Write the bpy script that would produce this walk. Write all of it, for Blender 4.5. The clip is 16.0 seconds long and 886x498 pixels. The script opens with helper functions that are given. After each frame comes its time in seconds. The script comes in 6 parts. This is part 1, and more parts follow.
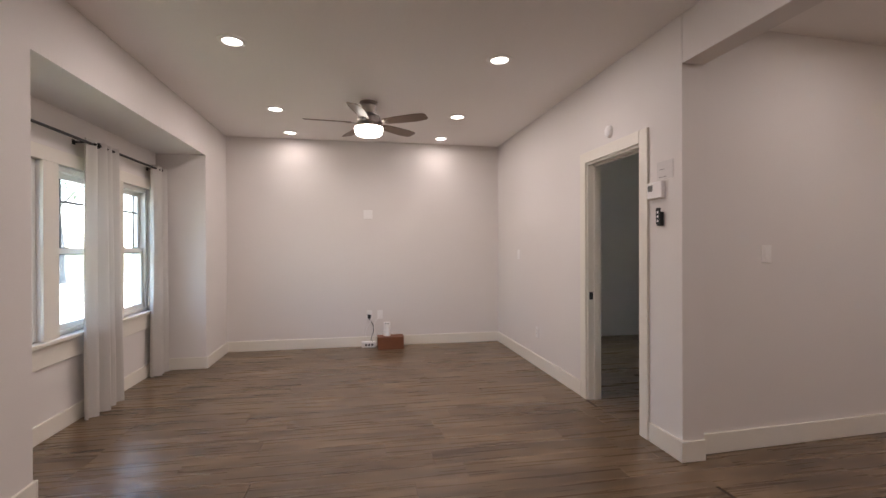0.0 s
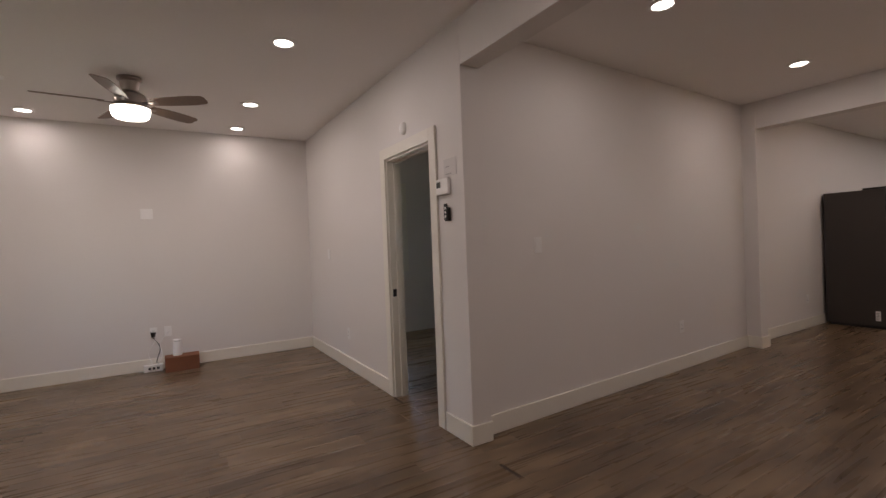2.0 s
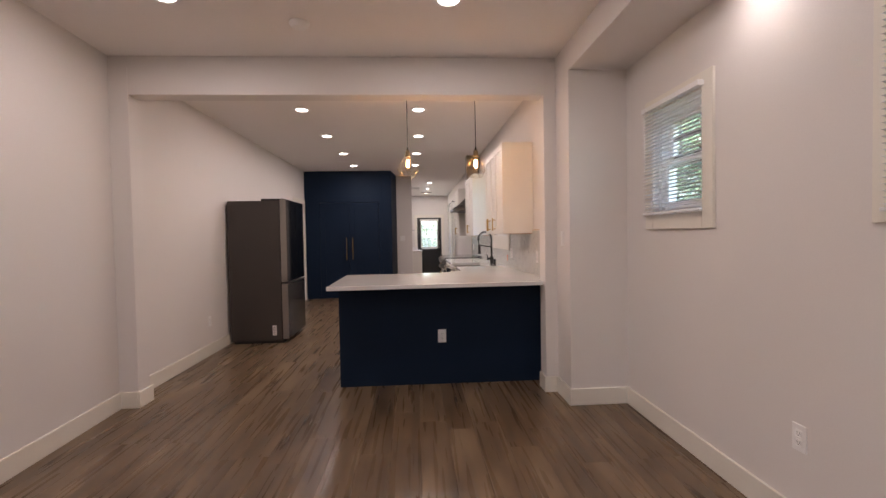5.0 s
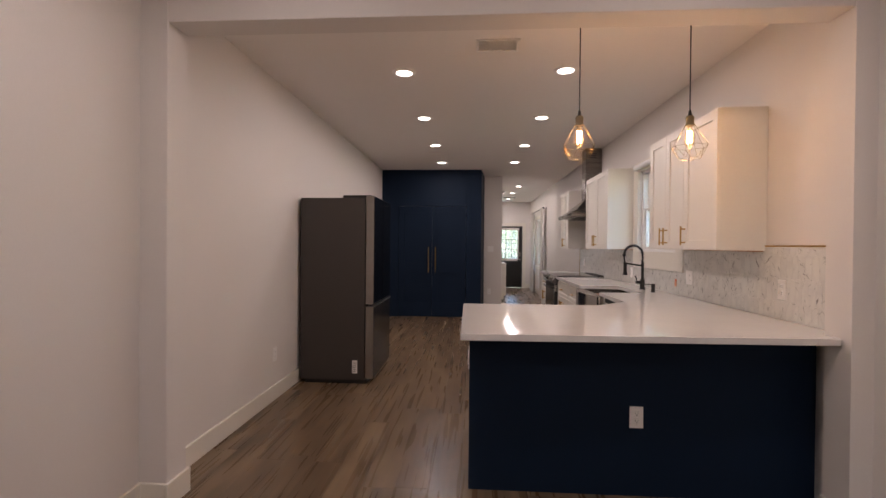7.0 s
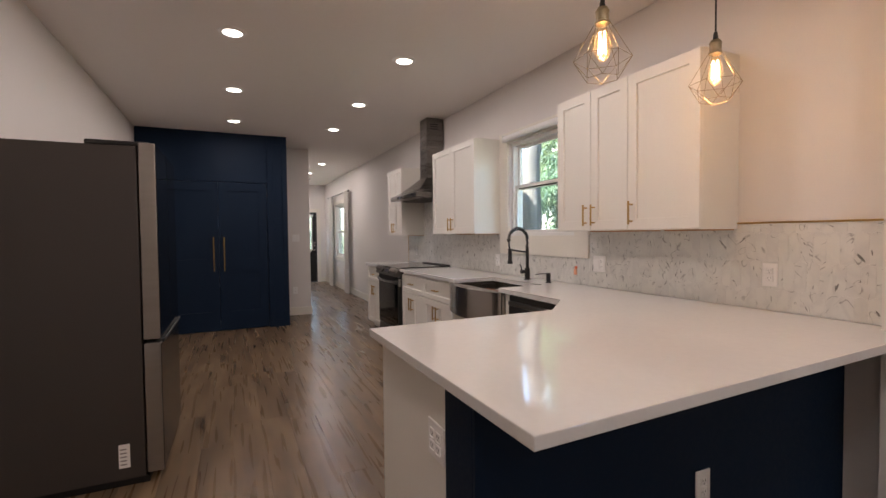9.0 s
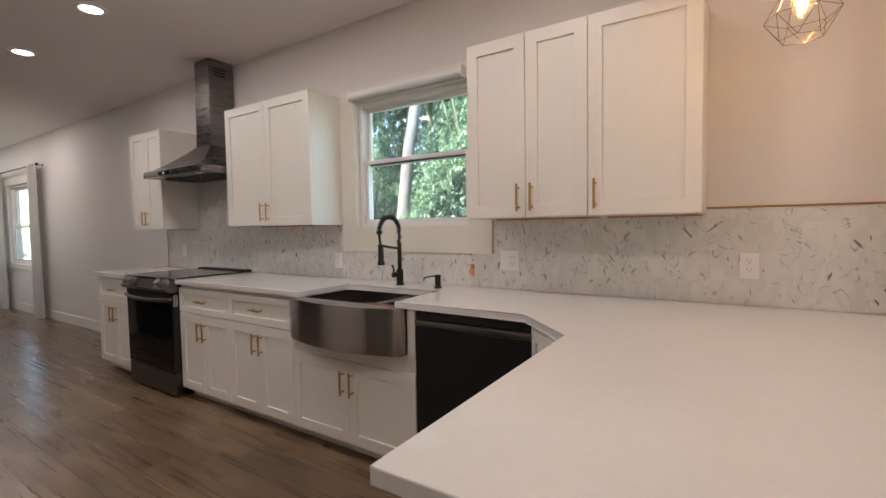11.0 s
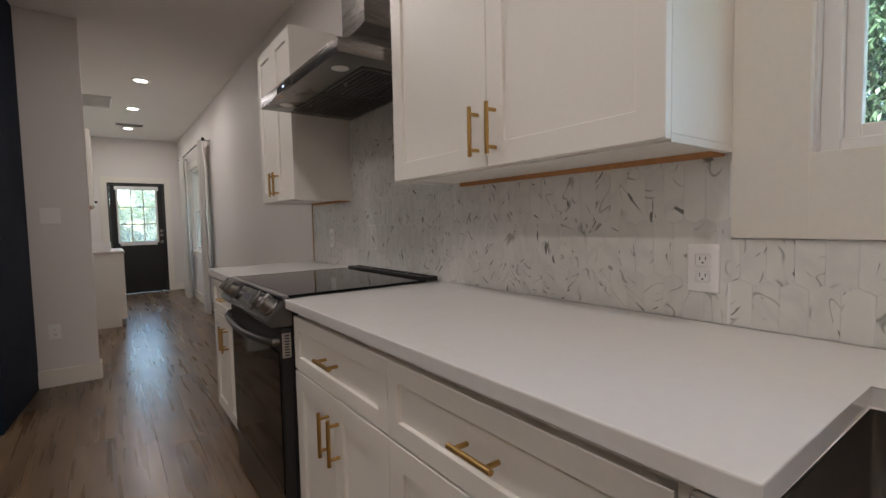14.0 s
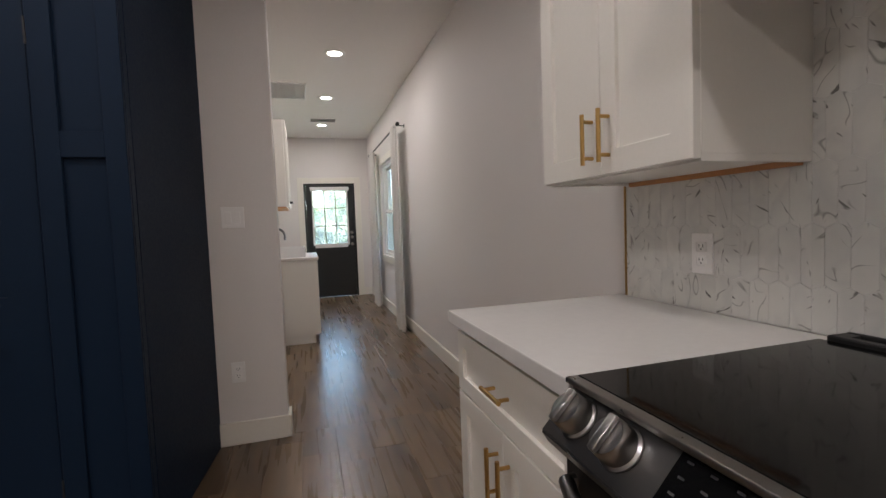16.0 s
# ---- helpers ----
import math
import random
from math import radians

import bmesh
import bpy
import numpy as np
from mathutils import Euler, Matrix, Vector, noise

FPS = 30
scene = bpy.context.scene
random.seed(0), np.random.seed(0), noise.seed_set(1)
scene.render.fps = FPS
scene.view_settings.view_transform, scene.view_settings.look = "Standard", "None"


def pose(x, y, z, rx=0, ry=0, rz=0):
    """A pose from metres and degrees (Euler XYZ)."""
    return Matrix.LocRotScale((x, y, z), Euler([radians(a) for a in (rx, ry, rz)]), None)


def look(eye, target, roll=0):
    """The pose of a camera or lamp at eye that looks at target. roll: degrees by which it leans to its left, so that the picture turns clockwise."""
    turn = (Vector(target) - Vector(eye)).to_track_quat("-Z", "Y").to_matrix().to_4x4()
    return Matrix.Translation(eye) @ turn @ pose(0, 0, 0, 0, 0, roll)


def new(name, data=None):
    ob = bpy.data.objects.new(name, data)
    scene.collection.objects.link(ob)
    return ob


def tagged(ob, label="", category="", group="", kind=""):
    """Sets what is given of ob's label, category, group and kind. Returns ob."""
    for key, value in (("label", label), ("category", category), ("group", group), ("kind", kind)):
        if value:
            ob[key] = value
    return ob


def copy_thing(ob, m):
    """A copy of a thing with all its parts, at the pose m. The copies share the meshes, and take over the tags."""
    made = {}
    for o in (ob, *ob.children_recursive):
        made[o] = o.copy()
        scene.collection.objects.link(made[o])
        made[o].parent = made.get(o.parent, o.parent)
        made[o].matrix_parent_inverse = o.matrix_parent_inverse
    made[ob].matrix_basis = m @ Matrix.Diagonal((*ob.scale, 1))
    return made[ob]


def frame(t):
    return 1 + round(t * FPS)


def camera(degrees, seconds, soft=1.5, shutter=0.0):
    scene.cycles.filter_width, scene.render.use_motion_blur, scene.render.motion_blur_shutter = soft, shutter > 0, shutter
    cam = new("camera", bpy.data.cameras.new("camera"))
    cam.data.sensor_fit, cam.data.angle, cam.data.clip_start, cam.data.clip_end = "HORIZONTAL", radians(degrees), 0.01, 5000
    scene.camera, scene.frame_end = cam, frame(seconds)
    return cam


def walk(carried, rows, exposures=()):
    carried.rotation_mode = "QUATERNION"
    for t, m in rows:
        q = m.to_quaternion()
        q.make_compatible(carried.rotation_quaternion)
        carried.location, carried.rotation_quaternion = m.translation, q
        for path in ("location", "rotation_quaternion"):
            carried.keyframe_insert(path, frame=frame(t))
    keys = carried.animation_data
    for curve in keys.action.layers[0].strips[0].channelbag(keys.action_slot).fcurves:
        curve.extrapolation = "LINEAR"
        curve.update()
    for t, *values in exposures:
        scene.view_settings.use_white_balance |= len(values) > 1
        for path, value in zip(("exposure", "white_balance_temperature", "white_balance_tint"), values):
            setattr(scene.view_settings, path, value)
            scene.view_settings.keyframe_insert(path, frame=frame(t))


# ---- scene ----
cam = camera(88.5, 16.0)
PATH = [
    (0, (2.433, -1.949, 1.317), (0.467, -1.581, 1.311), -0.2),
    (0.5, (2.389, -2.001, 1.303), (0.391, -1.923, 1.285), -0.6),
    (1, (2.376, -1.962, 1.292), (0.391, -1.714, 1.269), -0.5),
    (1.5, (2.39, -1.838, 1.285), (0.497, -1.193, 1.273), -0.6),
    (2, (2.376, -1.635, 1.307), (0.666, -0.597, 1.282), -2.2),
    (2.5, (2.369, -1.328, 1.293), (0.973, 0.103, 1.264), -2.8),
    (3, (2.347, -0.994, 1.304), (1.533, 0.833, 1.256), -2.9),
    (3.5, (2.351, -0.63, 1.303), (1.985, 1.336, 1.249), -2.9),
    (4, (2.304, -0.326, 1.302), (2.173, 1.669, 1.251), -2.6),
    (4.2, (2.262, -0.206, 1.306), (2.319, 1.793, 1.254), -2.1),
    (6.3, (1.686, 1.265, 1.306), (1.827, 3.259, 1.24), -0.7),
    (6.5, (1.614, 1.432, 1.31), (1.595, 3.432, 1.289), -0.5),
    (7, (1.405, 1.795, 1.337), (1.277, 3.791, 1.321), 0.5),
    (7.5, (1.257, 2.183, 1.328), (1.252, 4.183, 1.346), 0.1),
    (8, (1.089, 2.545, 1.32), (1.347, 4.528, 1.312), -0.5),
    (8.5, (0.951, 2.896, 1.298), (1.468, 4.828, 1.251), -0.4),
    (9, (0.83, 3.251, 1.308), (1.669, 5.065, 1.244), -0.6),
    (9.5, (0.755, 3.609, 1.308), (1.897, 5.25, 1.239), -0.3),
    (10, (0.755, 3.975, 1.314), (2.075, 5.476, 1.243), -0.4),
    (10.2, (0.714, 4.119, 1.306), (2.121, 5.538, 1.232), -0.4),
    (12.3, (1.375, 5.421, 1.212), (3.177, 6.28, 1.078), -1.9),
    (12.5, (1.475, 5.555, 1.186), (3.225, 6.518, 1.071), -1.8),
    (13, (1.728, 5.893, 1.181), (3.309, 7.113, 1.063), -0.8),
    (13.5, (1.968, 6.257, 1.173), (3.336, 7.712, 1.072), -1.2),
    (14, (2.095, 6.656, 1.168), (3.283, 8.261, 1.048), -1.2),
    (14.5, (2.186, 7.106, 1.164), (3.252, 8.795, 1.057), -1.2),
    (15, (2.237, 7.527, 1.159), (3.229, 9.26, 1.046), -1.9),
    (15.5, (2.211, 7.936, 1.178), (3.078, 9.735, 1.066), -1.9),
    (16, (2.158, 8.337, 1.192), (2.73, 10.251, 1.083), -2.2),
]
EXPOSURES = [(0, 3.47, 6500, 12), (0.5, 3.13, 6500, 12), (1.0, 2.96, 6500, 12), (1.5, 2.91, 6550, 12.5), (2.0, 2.91, 6620, 12), (2.5, 2.95, 6680, 13), (3.0, 3.12, 6850, 14), (3.5, 3.40, 6850, 14),
             (4.0, 3.76, 6520, 15), (4.2, 3.86, 6520, 15), (6.3, 3.70, 6600, 14), (7.0, 3.58, 6650, 15), (8.0, 3.46, 6650, 14), (8.5, 3.52, 6560, 12), (9.0, 3.60, 6460, 10), (9.5, 3.74, 6260, 8),
             (10.2, 3.69, 6300, 8), (12.3, 3.29, 6400, 5), (13.0, 3.27, 6350, 5), (14.5, 3.30, 6200, 5), (15.5, 3.32, 6150, 5), (16, 3.60, 6150, 5)]
walk(cam, [(t, look(eye, target, roll)) for t, eye, target, roll in PATH], EXPOSURES)

# ---- world, sun, exposure ----
world = bpy.data.worlds.new("world")
scene.world = world
world.use_nodes = True
wn = world.node_tree.nodes
sky = wn.new("ShaderNodeTexSky")
sky.sky_type = "NISHITA"
sky.sun_disc = False
sky.sun_elevation, sky.sun_rotation = radians(67), radians(275)
wn["Background"].inputs["Strength"].default_value = 0.15
world.node_tree.links.new(sky.outputs[0], wn["Background"].inputs["Color"])
sun_data = bpy.data.lights.new("sun", "SUN")
sun_data.energy, sun_data.angle, sun_data.color = 5.0, radians(0.6), (1.0, 0.96, 0.90)
sun = new("sun", sun_data)
SUN_DIR = Vector((math.sin(radians(275)) * math.cos(radians(67)), math.cos(radians(275)) * math.cos(radians(67)), math.sin(radians(67))))
sun.matrix_world = look(SUN_DIR * 30, (0, 0, 0))
LED_WATT = 0.57
LED_COLOR = (1.0, 0.87, 0.84)


# ---- materials ----
def nodes_of(name):
    m = bpy.data.materials.new(name)
    m.use_nodes = True
    nt = m.node_tree
    return m, nt, nt.nodes["Principled BSDF"]


def nd(nt, kind, **vals):
    n = nt.nodes.new(kind)
    for k, v in vals.items():
        if k in n.inputs:
            n.inputs[k].default_value = v
    return n


def coords(nt, scale=(1, 1, 1), which="Object"):
    tc = nd(nt, "ShaderNodeTexCoord")
    mp = nd(nt, "ShaderNodeMapping")
    mp.inputs["Scale"].default_value = scale
    nt.links.new(tc.outputs[which], mp.inputs["Vector"])
    return mp


def ramp(nt, fac, stops):
    r = nd(nt, "ShaderNodeValToRGB")
    els = r.color_ramp.elements
    while len(els) < len(stops):
        els.new(0.5)
    for e, (p, c) in zip(els, stops):
        e.position = p
        e.color = (*c, 1) if len(c) == 3 else c
    nt.links.new(fac, r.inputs["Fac"])
    return r


def surface(name, color, rough=0.5, metal=0.0, vary=0.05, grain=60.0, bump=0.02, stretch=(1, 1, 1), big=1.5, coat=0.0, spec=0.5):
    """Paint, plastic or metal: colour that drifts at two scales, roughness with it, fine relief."""
    m, nt, b = nodes_of(name)
    mp = coords(nt, stretch)
    fine = nd(nt, "ShaderNodeTexNoise", Scale=grain, Detail=4.0)
    wide = nd(nt, "ShaderNodeTexNoise", Scale=big, Detail=3.0)
    nt.links.new(mp.outputs[0], fine.inputs["Vector"])
    nt.links.new(mp.outputs[0], wide.inputs["Vector"])
    mix = nd(nt, "ShaderNodeMath")
    mix.operation = "ADD"
    nt.links.new(fine.outputs[0], mix.inputs[0])
    nt.links.new(wide.outputs[0], mix.inputs[1])
    lo = tuple(max(0, c * (1 - vary)) for c in color)
    hi = tuple(min(1, c * (1 + vary)) for c in color)
    half = nd(nt, "ShaderNodeMath")
    half.operation = "MULTIPLY"
    half.inputs[1].default_value = 0.5
    nt.links.new(mix.outputs[0], half.inputs[0])
    r = ramp(nt, half.outputs[0], [(0.3, lo), (0.7, hi)])
    nt.links.new(r.outputs[0], b.inputs["Base Color"])
    rr = ramp(nt, half.outputs[0], [(0.3, (rough * 0.85,) * 3), (0.7, (min(1, rough * 1.15),) * 3)])
    nt.links.new(rr.outputs[0], b.inputs["Roughness"])
    b.inputs["Metallic"].default_value = metal
    b.inputs["Coat Weight"].default_value = coat
    b.inputs["Specular IOR Level"].default_value = spec
    if bump:
        bp = nd(nt, "ShaderNodeBump", Strength=bump, Distance=0.01)
        nt.links.new(fine.outputs[0], bp.inputs["Height"])
        nt.links.new(bp.outputs[0], b.inputs["Normal"])
    return m


def glowing(name, color, strength):
    m, nt, b = nodes_of(name)
    b.inputs["Base Color"].default_value = (*color, 1)
    b.inputs["Emission Color"].default_value = (*color, 1)
    b.inputs["Emission Strength"].default_value = strength
    return m


def pane_glass(name, tint=(0.97, 0.99, 0.98), haze=0.05):
    m, nt, b = nodes_of(name)
    out = nt.nodes["Material Output"]
    tr = nd(nt, "ShaderNodeBsdfTransparent")
    tr.inputs[0].default_value = (*tint, 1)
    gl = nd(nt, "ShaderNodeBsdfGlossy", Roughness=0.01)
    lw = nd(nt, "ShaderNodeLayerWeight", Blend=0.5)
    pw = nd(nt, "ShaderNodeMath")
    pw.operation = "POWER"
    pw.inputs[1].default_value = 5.0
    nt.links.new(lw.outputs["Facing"], pw.inputs[0])
    # Translucent share paints a pale veil of glare over what lies behind.
    glare = nd(nt, "ShaderNodeBsdfTranslucent")
    glare.inputs[0].default_value = (0.95, 0.93, 0.87, 1)
    veil = nd(nt, "ShaderNodeMixShader")
    veil.inputs[0].default_value = haze
    nt.links.new(tr.outputs[0], veil.inputs[1])
    nt.links.new(glare.outputs[0], veil.inputs[2])
    fr = nd(nt, "ShaderNodeMath")
    fr.operation = "MULTIPLY_ADD"
    fr.inputs[1].default_value = 0.9
    fr.inputs[2].default_value = 0.03
    nt.links.new(pw.outputs[0], fr.inputs[0])
    mx = nd(nt, "ShaderNodeMixShader")
    nt.links.new(fr.outputs[0], mx.inputs[0])
    nt.links.new(veil.outputs[0], mx.inputs[1])
    nt.links.new(gl.outputs[0], mx.inputs[2])
    nt.links.new(mx.outputs[0], out.inputs["Surface"])
    return m


def cloth(name, color):
    m, nt, b = nodes_of(name)
    mp = coords(nt, (1, 1, 1))
    w1 = nd(nt, "ShaderNodeTexNoise", Scale=260.0, Detail=2.0)
    nt.links.new(mp.outputs[0], w1.inputs["Vector"])
    r = ramp(nt, w1.outputs[0], [(0.3, tuple(c * 0.86 for c in color)), (0.7, color)])
    nt.links.new(r.outputs[0], b.inputs["Base Color"])
    b.inputs["Roughness"].default_value = 0.95
    bp = nd(nt, "ShaderNodeBump", Strength=0.15, Distance=0.002)
    nt.links.new(w1.outputs[0], bp.inputs["Height"])
    nt.links.new(bp.outputs[0], b.inputs["Normal"])
    tl = nd(nt, "ShaderNodeBsdfTranslucent")
    tl.inputs[0].default_value = (*color, 1)
    mx = nd(nt, "ShaderNodeMixShader")
    mx.inputs[0].default_value = 0.3
    nt.links.new(b.outputs[0], mx.inputs[1])
    nt.links.new(tl.outputs[0], mx.inputs[2])
    nt.links.new(mx.outputs[0], nt.nodes["Material Output"].inputs["Surface"])
    return m


def plank_material(name, per_island):
    """Grey-brown oak vinyl: long grain along the plank, cloudy patches, each plank its own tone."""
    m, nt, b = nodes_of(name)
    tc = nd(nt, "ShaderNodeTexCoord")
    if per_island:
        rnd = nd(nt, "ShaderNodeNewGeometry").outputs["Random Per Island"]
    else:
        rnd = nd(nt, "ShaderNodeObjectInfo").outputs["Random"]
    sh = nd(nt, "ShaderNodeMath")
    sh.operation = "MULTIPLY"
    sh.inputs[1].default_value = 37.0
    nt.links.new(rnd, sh.inputs[0])
    cx = nd(nt, "ShaderNodeCombineXYZ")
    nt.links.new(sh.outputs[0], cx.inputs[0])
    nt.links.new(sh.outputs[0], cx.inputs[1])
    va = nd(nt, "ShaderNodeVectorMath")
    va.operation = "ADD"
    nt.links.new(tc.outputs["Object"], va.inputs[0])
    nt.links.new(cx.outputs[0], va.inputs[1])

    def noise_at(scale, freq, detail, dist=0.0):
        mp = nd(nt, "ShaderNodeMapping")
        mp.inputs["Scale"].default_value = scale
        nt.links.new(va.outputs[0], mp.inputs["Vector"])
        n = nd(nt, "ShaderNodeTexNoise", Scale=freq, Detail=detail, Distortion=dist, Roughness=0.6)
        nt.links.new(mp.outputs[0], n.inputs["Vector"])
        return n
    grain = noise_at((15, 0.6, 1), 2.0, 1.0, 0.1)
    cloud = noise_at((6.5, 0.95, 1), 1.0, 2.0, 0.2)
    pores = noise_at((90, 3, 1), 2.0, 2.0)
    smudge = noise_at((8.5, 2.0, 1), 1.0, 1.0, 0.2)

    def madd(a, k, c):
        n = nd(nt, "ShaderNodeMath")
        n.operation = "MULTIPLY_ADD"
        nt.links.new(a, n.inputs[0])
        n.inputs[1].default_value = k
        if isinstance(c, float):
            n.inputs[2].default_value = c
        else:
            nt.links.new(c, n.inputs[2])
        return n.outputs[0]
    f = madd(grain.outputs[0], 0.14, 0.045)
    f = madd(cloud.outputs[0], 0.54, f)
    f = madd(pores.outputs[0], 0.04, f)
    f = madd(rnd, 0.08, f)
    sm = ramp(nt, smudge.outputs[0], [(0.46, (0, 0, 0)), (0.86, (1, 1, 1))])
    f = madd(sm.outputs[0], -0.17, f)
    r = ramp(nt, f, [(0.26, (0.074, 0.047, 0.027)), (0.45, (0.152, 0.100, 0.057)), (0.66, (0.292, 0.206, 0.122))])
    nt.links.new(r.outputs[0], b.inputs["Base Color"])
    b.inputs["Specular IOR Level"].default_value = 0.5
    rr = ramp(nt, grain.outputs[0], [(0.3, (0.26,) * 3), (0.7, (0.31,) * 3)])
    nt.links.new(rr.outputs[0], b.inputs["Roughness"])
    return m


def tile_material(name, per_island):
    """White marble with short dark grey veins, a different cut on each tile."""
    m, nt, b = nodes_of(name)
    tc = nd(nt, "ShaderNodeTexCoord")
    if per_island:
        rnd = nd(nt, "ShaderNodeNewGeometry").outputs["Random Per Island"]
    else:
        rnd = nd(nt, "ShaderNodeObjectInfo").outputs["Random"]
    sh = nd(nt, "ShaderNodeMath")
    sh.operation = "MULTIPLY"
    sh.inputs[1].default_value = 53.0
    nt.links.new(rnd, sh.inputs[0])
    cx = nd(nt, "ShaderNodeCombineXYZ")
    for i in range(3):
        nt.links.new(sh.outputs[0], cx.inputs[i])
    va = nd(nt, "ShaderNodeVectorMath")
    va.operation = "ADD"
    nt.links.new(tc.outputs["Object"], va.inputs[0])
    nt.links.new(cx.outputs[0], va.inputs[1])

    turn = nd(nt, "ShaderNodeMath")
    turn.operation = "MULTIPLY_ADD"
    turn.inputs[1].default_value, turn.inputs[2].default_value = 2.2, -1.1
    nt.links.new(rnd, turn.inputs[0])
    spin = nd(nt, "ShaderNodeVectorRotate")
    spin.rotation_type = "X_AXIS"
    nt.links.new(va.outputs[0], spin.inputs["Vector"])
    nt.links.new(turn.outputs[0], spin.inputs["Angle"])

    def noise(freq, scale, detail, dist):
        mp = nd(nt, "ShaderNodeMapping")
        mp.inputs["Scale"].default_value = scale
        nt.links.new(spin.outputs[0], mp.inputs["Vector"])
        n = nd(nt, "ShaderNodeTexNoise", Scale=freq, Detail=detail, Distortion=dist, Roughness=0.5)
        nt.links.new(mp.outputs[0], n.inputs["Vector"])
        return n.outputs[0]
    strokes = ramp(nt, noise(23.0, (1, 2.6, 0.60), 2.0, 0.55), [(0.668, (0, 0, 0)), (0.715, (1, 1, 1))])
    thin = ramp(nt, noise(10.0, (1, 1.6, 0.7), 1.0, 0.5), [(0.484, (0, 0, 0)), (0.5, (0.75, 0.75, 0.75)), (0.516, (0, 0, 0))])
    gate = ramp(nt, noise(14.0, (1, 1, 1), 1.0, 0.0), [(0.50, (0, 0, 0)), (0.58, (1, 1, 1))])
    soft = ramp(nt, noise(5.0, (1, 1, 1), 3.0, 0.8), [(0.40, (0, 0, 0)), (0.5, (1, 1, 1)), (0.60, (0, 0, 0))])
    gated = nd(nt, "ShaderNodeMath")
    gated.operation = "MULTIPLY"
    nt.links.new(thin.outputs[0], gated.inputs[0])
    nt.links.new(gate.outputs[0], gated.inputs[1])
    most = nd(nt, "ShaderNodeMath")
    most.operation = "MAXIMUM"
    nt.links.new(gated.outputs[0], most.inputs[0])
    nt.links.new(strokes.outputs[0], most.inputs[1])
    c1 = nd(nt, "ShaderNodeMix")
    c1.data_type = "RGBA"
    c1.inputs[6].default_value = (0.74, 0.73, 0.69, 1)
    c1.inputs[7].default_value = (0.67, 0.66, 0.63, 1)
    nt.links.new(soft.outputs[0], c1.inputs[0])
    c2 = nd(nt, "ShaderNodeMix")
    c2.data_type = "RGBA"
    c2.inputs[7].default_value = (0.20, 0.195, 0.18, 1)
    nt.links.new(c1.outputs[2], c2.inputs[6])
    nt.links.new(most.outputs[0], c2.inputs[0])
    nt.links.new(c2.outputs[2], b.inputs["Base Color"])
    b.inputs["Roughness"].default_value = 0.16
    return m


def leaf_material(name, a, c):
    m, nt, b = nodes_of(name)
    rnd = nd(nt, "ShaderNodeNewGeometry").outputs["Random Per Island"]
    r = ramp(nt, rnd, [(0.0, a), (0.7, c), (1.0, tuple(min(1, v * 1.6) for v in c))])
    nt.links.new(r.outputs[0], b.inputs["Base Color"])
    b.inputs["Roughness"].default_value = 0.5
    tl = nd(nt, "ShaderNodeBsdfTranslucent")
    nt.links.new(r.outputs[0], tl.inputs[0])
    mx = nd(nt, "ShaderNodeMixShader")
    mx.inputs[0].default_value = 0.5
    nt.links.new(b.outputs[0], mx.inputs[1])
    nt.links.new(tl.outputs[0], mx.inputs[2])
    nt.links.new(mx.outputs[0], nt.nodes["Material Output"].inputs["Surface"])
    return m


WALL = surface("wall_paint", (0.74, 0.70, 0.67), 0.62, vary=0.025, grain=140, bump=0.06, big=0.8)
CEIL = surface("ceiling_paint", (0.86, 0.82, 0.79), 0.8, vary=0.025, grain=110, bump=0.08, big=0.6)
TRIM = surface("trim_paint", (0.78, 0.74, 0.66), 0.4, vary=0.03, grain=80, bump=0.02)
CABW = surface("cabinet_paint", (0.80, 0.77, 0.71), 0.38, vary=0.02, grain=90, bump=0.01, big=2)
NAVY = surface("navy_paint", (0.0056, 0.0152, 0.035), 0.6, vary=0.12, grain=70, bump=0.03, big=1.2, spec=0.15)
QUARTZ = surface("white_quartz", (0.70, 0.685, 0.665), 0.07, vary=0.03, grain=45, bump=0.0, big=3)
BRASS = surface("brushed_brass", (0.52, 0.33, 0.12), 0.32, 1.0, 0.08, 300, 0.01)
STEEL = surface("brushed_steel", (0.50, 0.475, 0.45), 0.3, 1.0, 0.02, 30, 0.0, stretch=(0.3, 0.3, 12))
STEEL.node_tree.nodes["Principled BSDF"].inputs["Anisotropic"].default_value = 0.75
APRON = surface("brushed_apron_steel", (0.40, 0.37, 0.34), 0.24, 1.0, 0.015, 12, 0.0, stretch=(0.6, 0.6, 12))
brushed = APRON.node_tree.nodes["Principled BSDF"]
brushed.inputs["Anisotropic"].default_value = 0.97
brushed.inputs["Anisotropic Rotation"].default_value = 0.25
around = nd(APRON.node_tree, "ShaderNodeTangent")
around.direction_type, around.axis = "RADIAL", "Z"
APRON.node_tree.links.new(around.outputs[0], brushed.inputs["Tangent"])
KNOB = surface("knob_steel", (0.33, 0.32, 0.31), 0.3, 1.0, 0.04, 30, 0.0)
STEELH = surface("brushed_steel_level", (0.23, 0.215, 0.20), 0.28, 1.0, 0.04, 30, 0.0, stretch=(0.3, 0.3, 12))
DSTEEL = surface("dark_steel", (0.16, 0.155, 0.15), 0.33, 1.0, 0.05, 30, 0.0, stretch=(0.3, 0.3, 12))
FRSIDE = surface("fridge_side_paint", (0.047, 0.039, 0.034), 0.55, 0.0, 0.06, 200, 0.03)
FRDOOR = surface("fridge_edge_steel", (0.30, 0.275, 0.25), 0.38, 0.9, 0.08, 60, 0.01, stretch=(1, 1, 30))
# Near-black colour puts a dark reflection on the freezer's steel front.
FRDARK = surface("fridge_dark_reflection", (0.016, 0.014, 0.013), 0.2, 0.0, 0.08, 30, 0.0, spec=0.25)
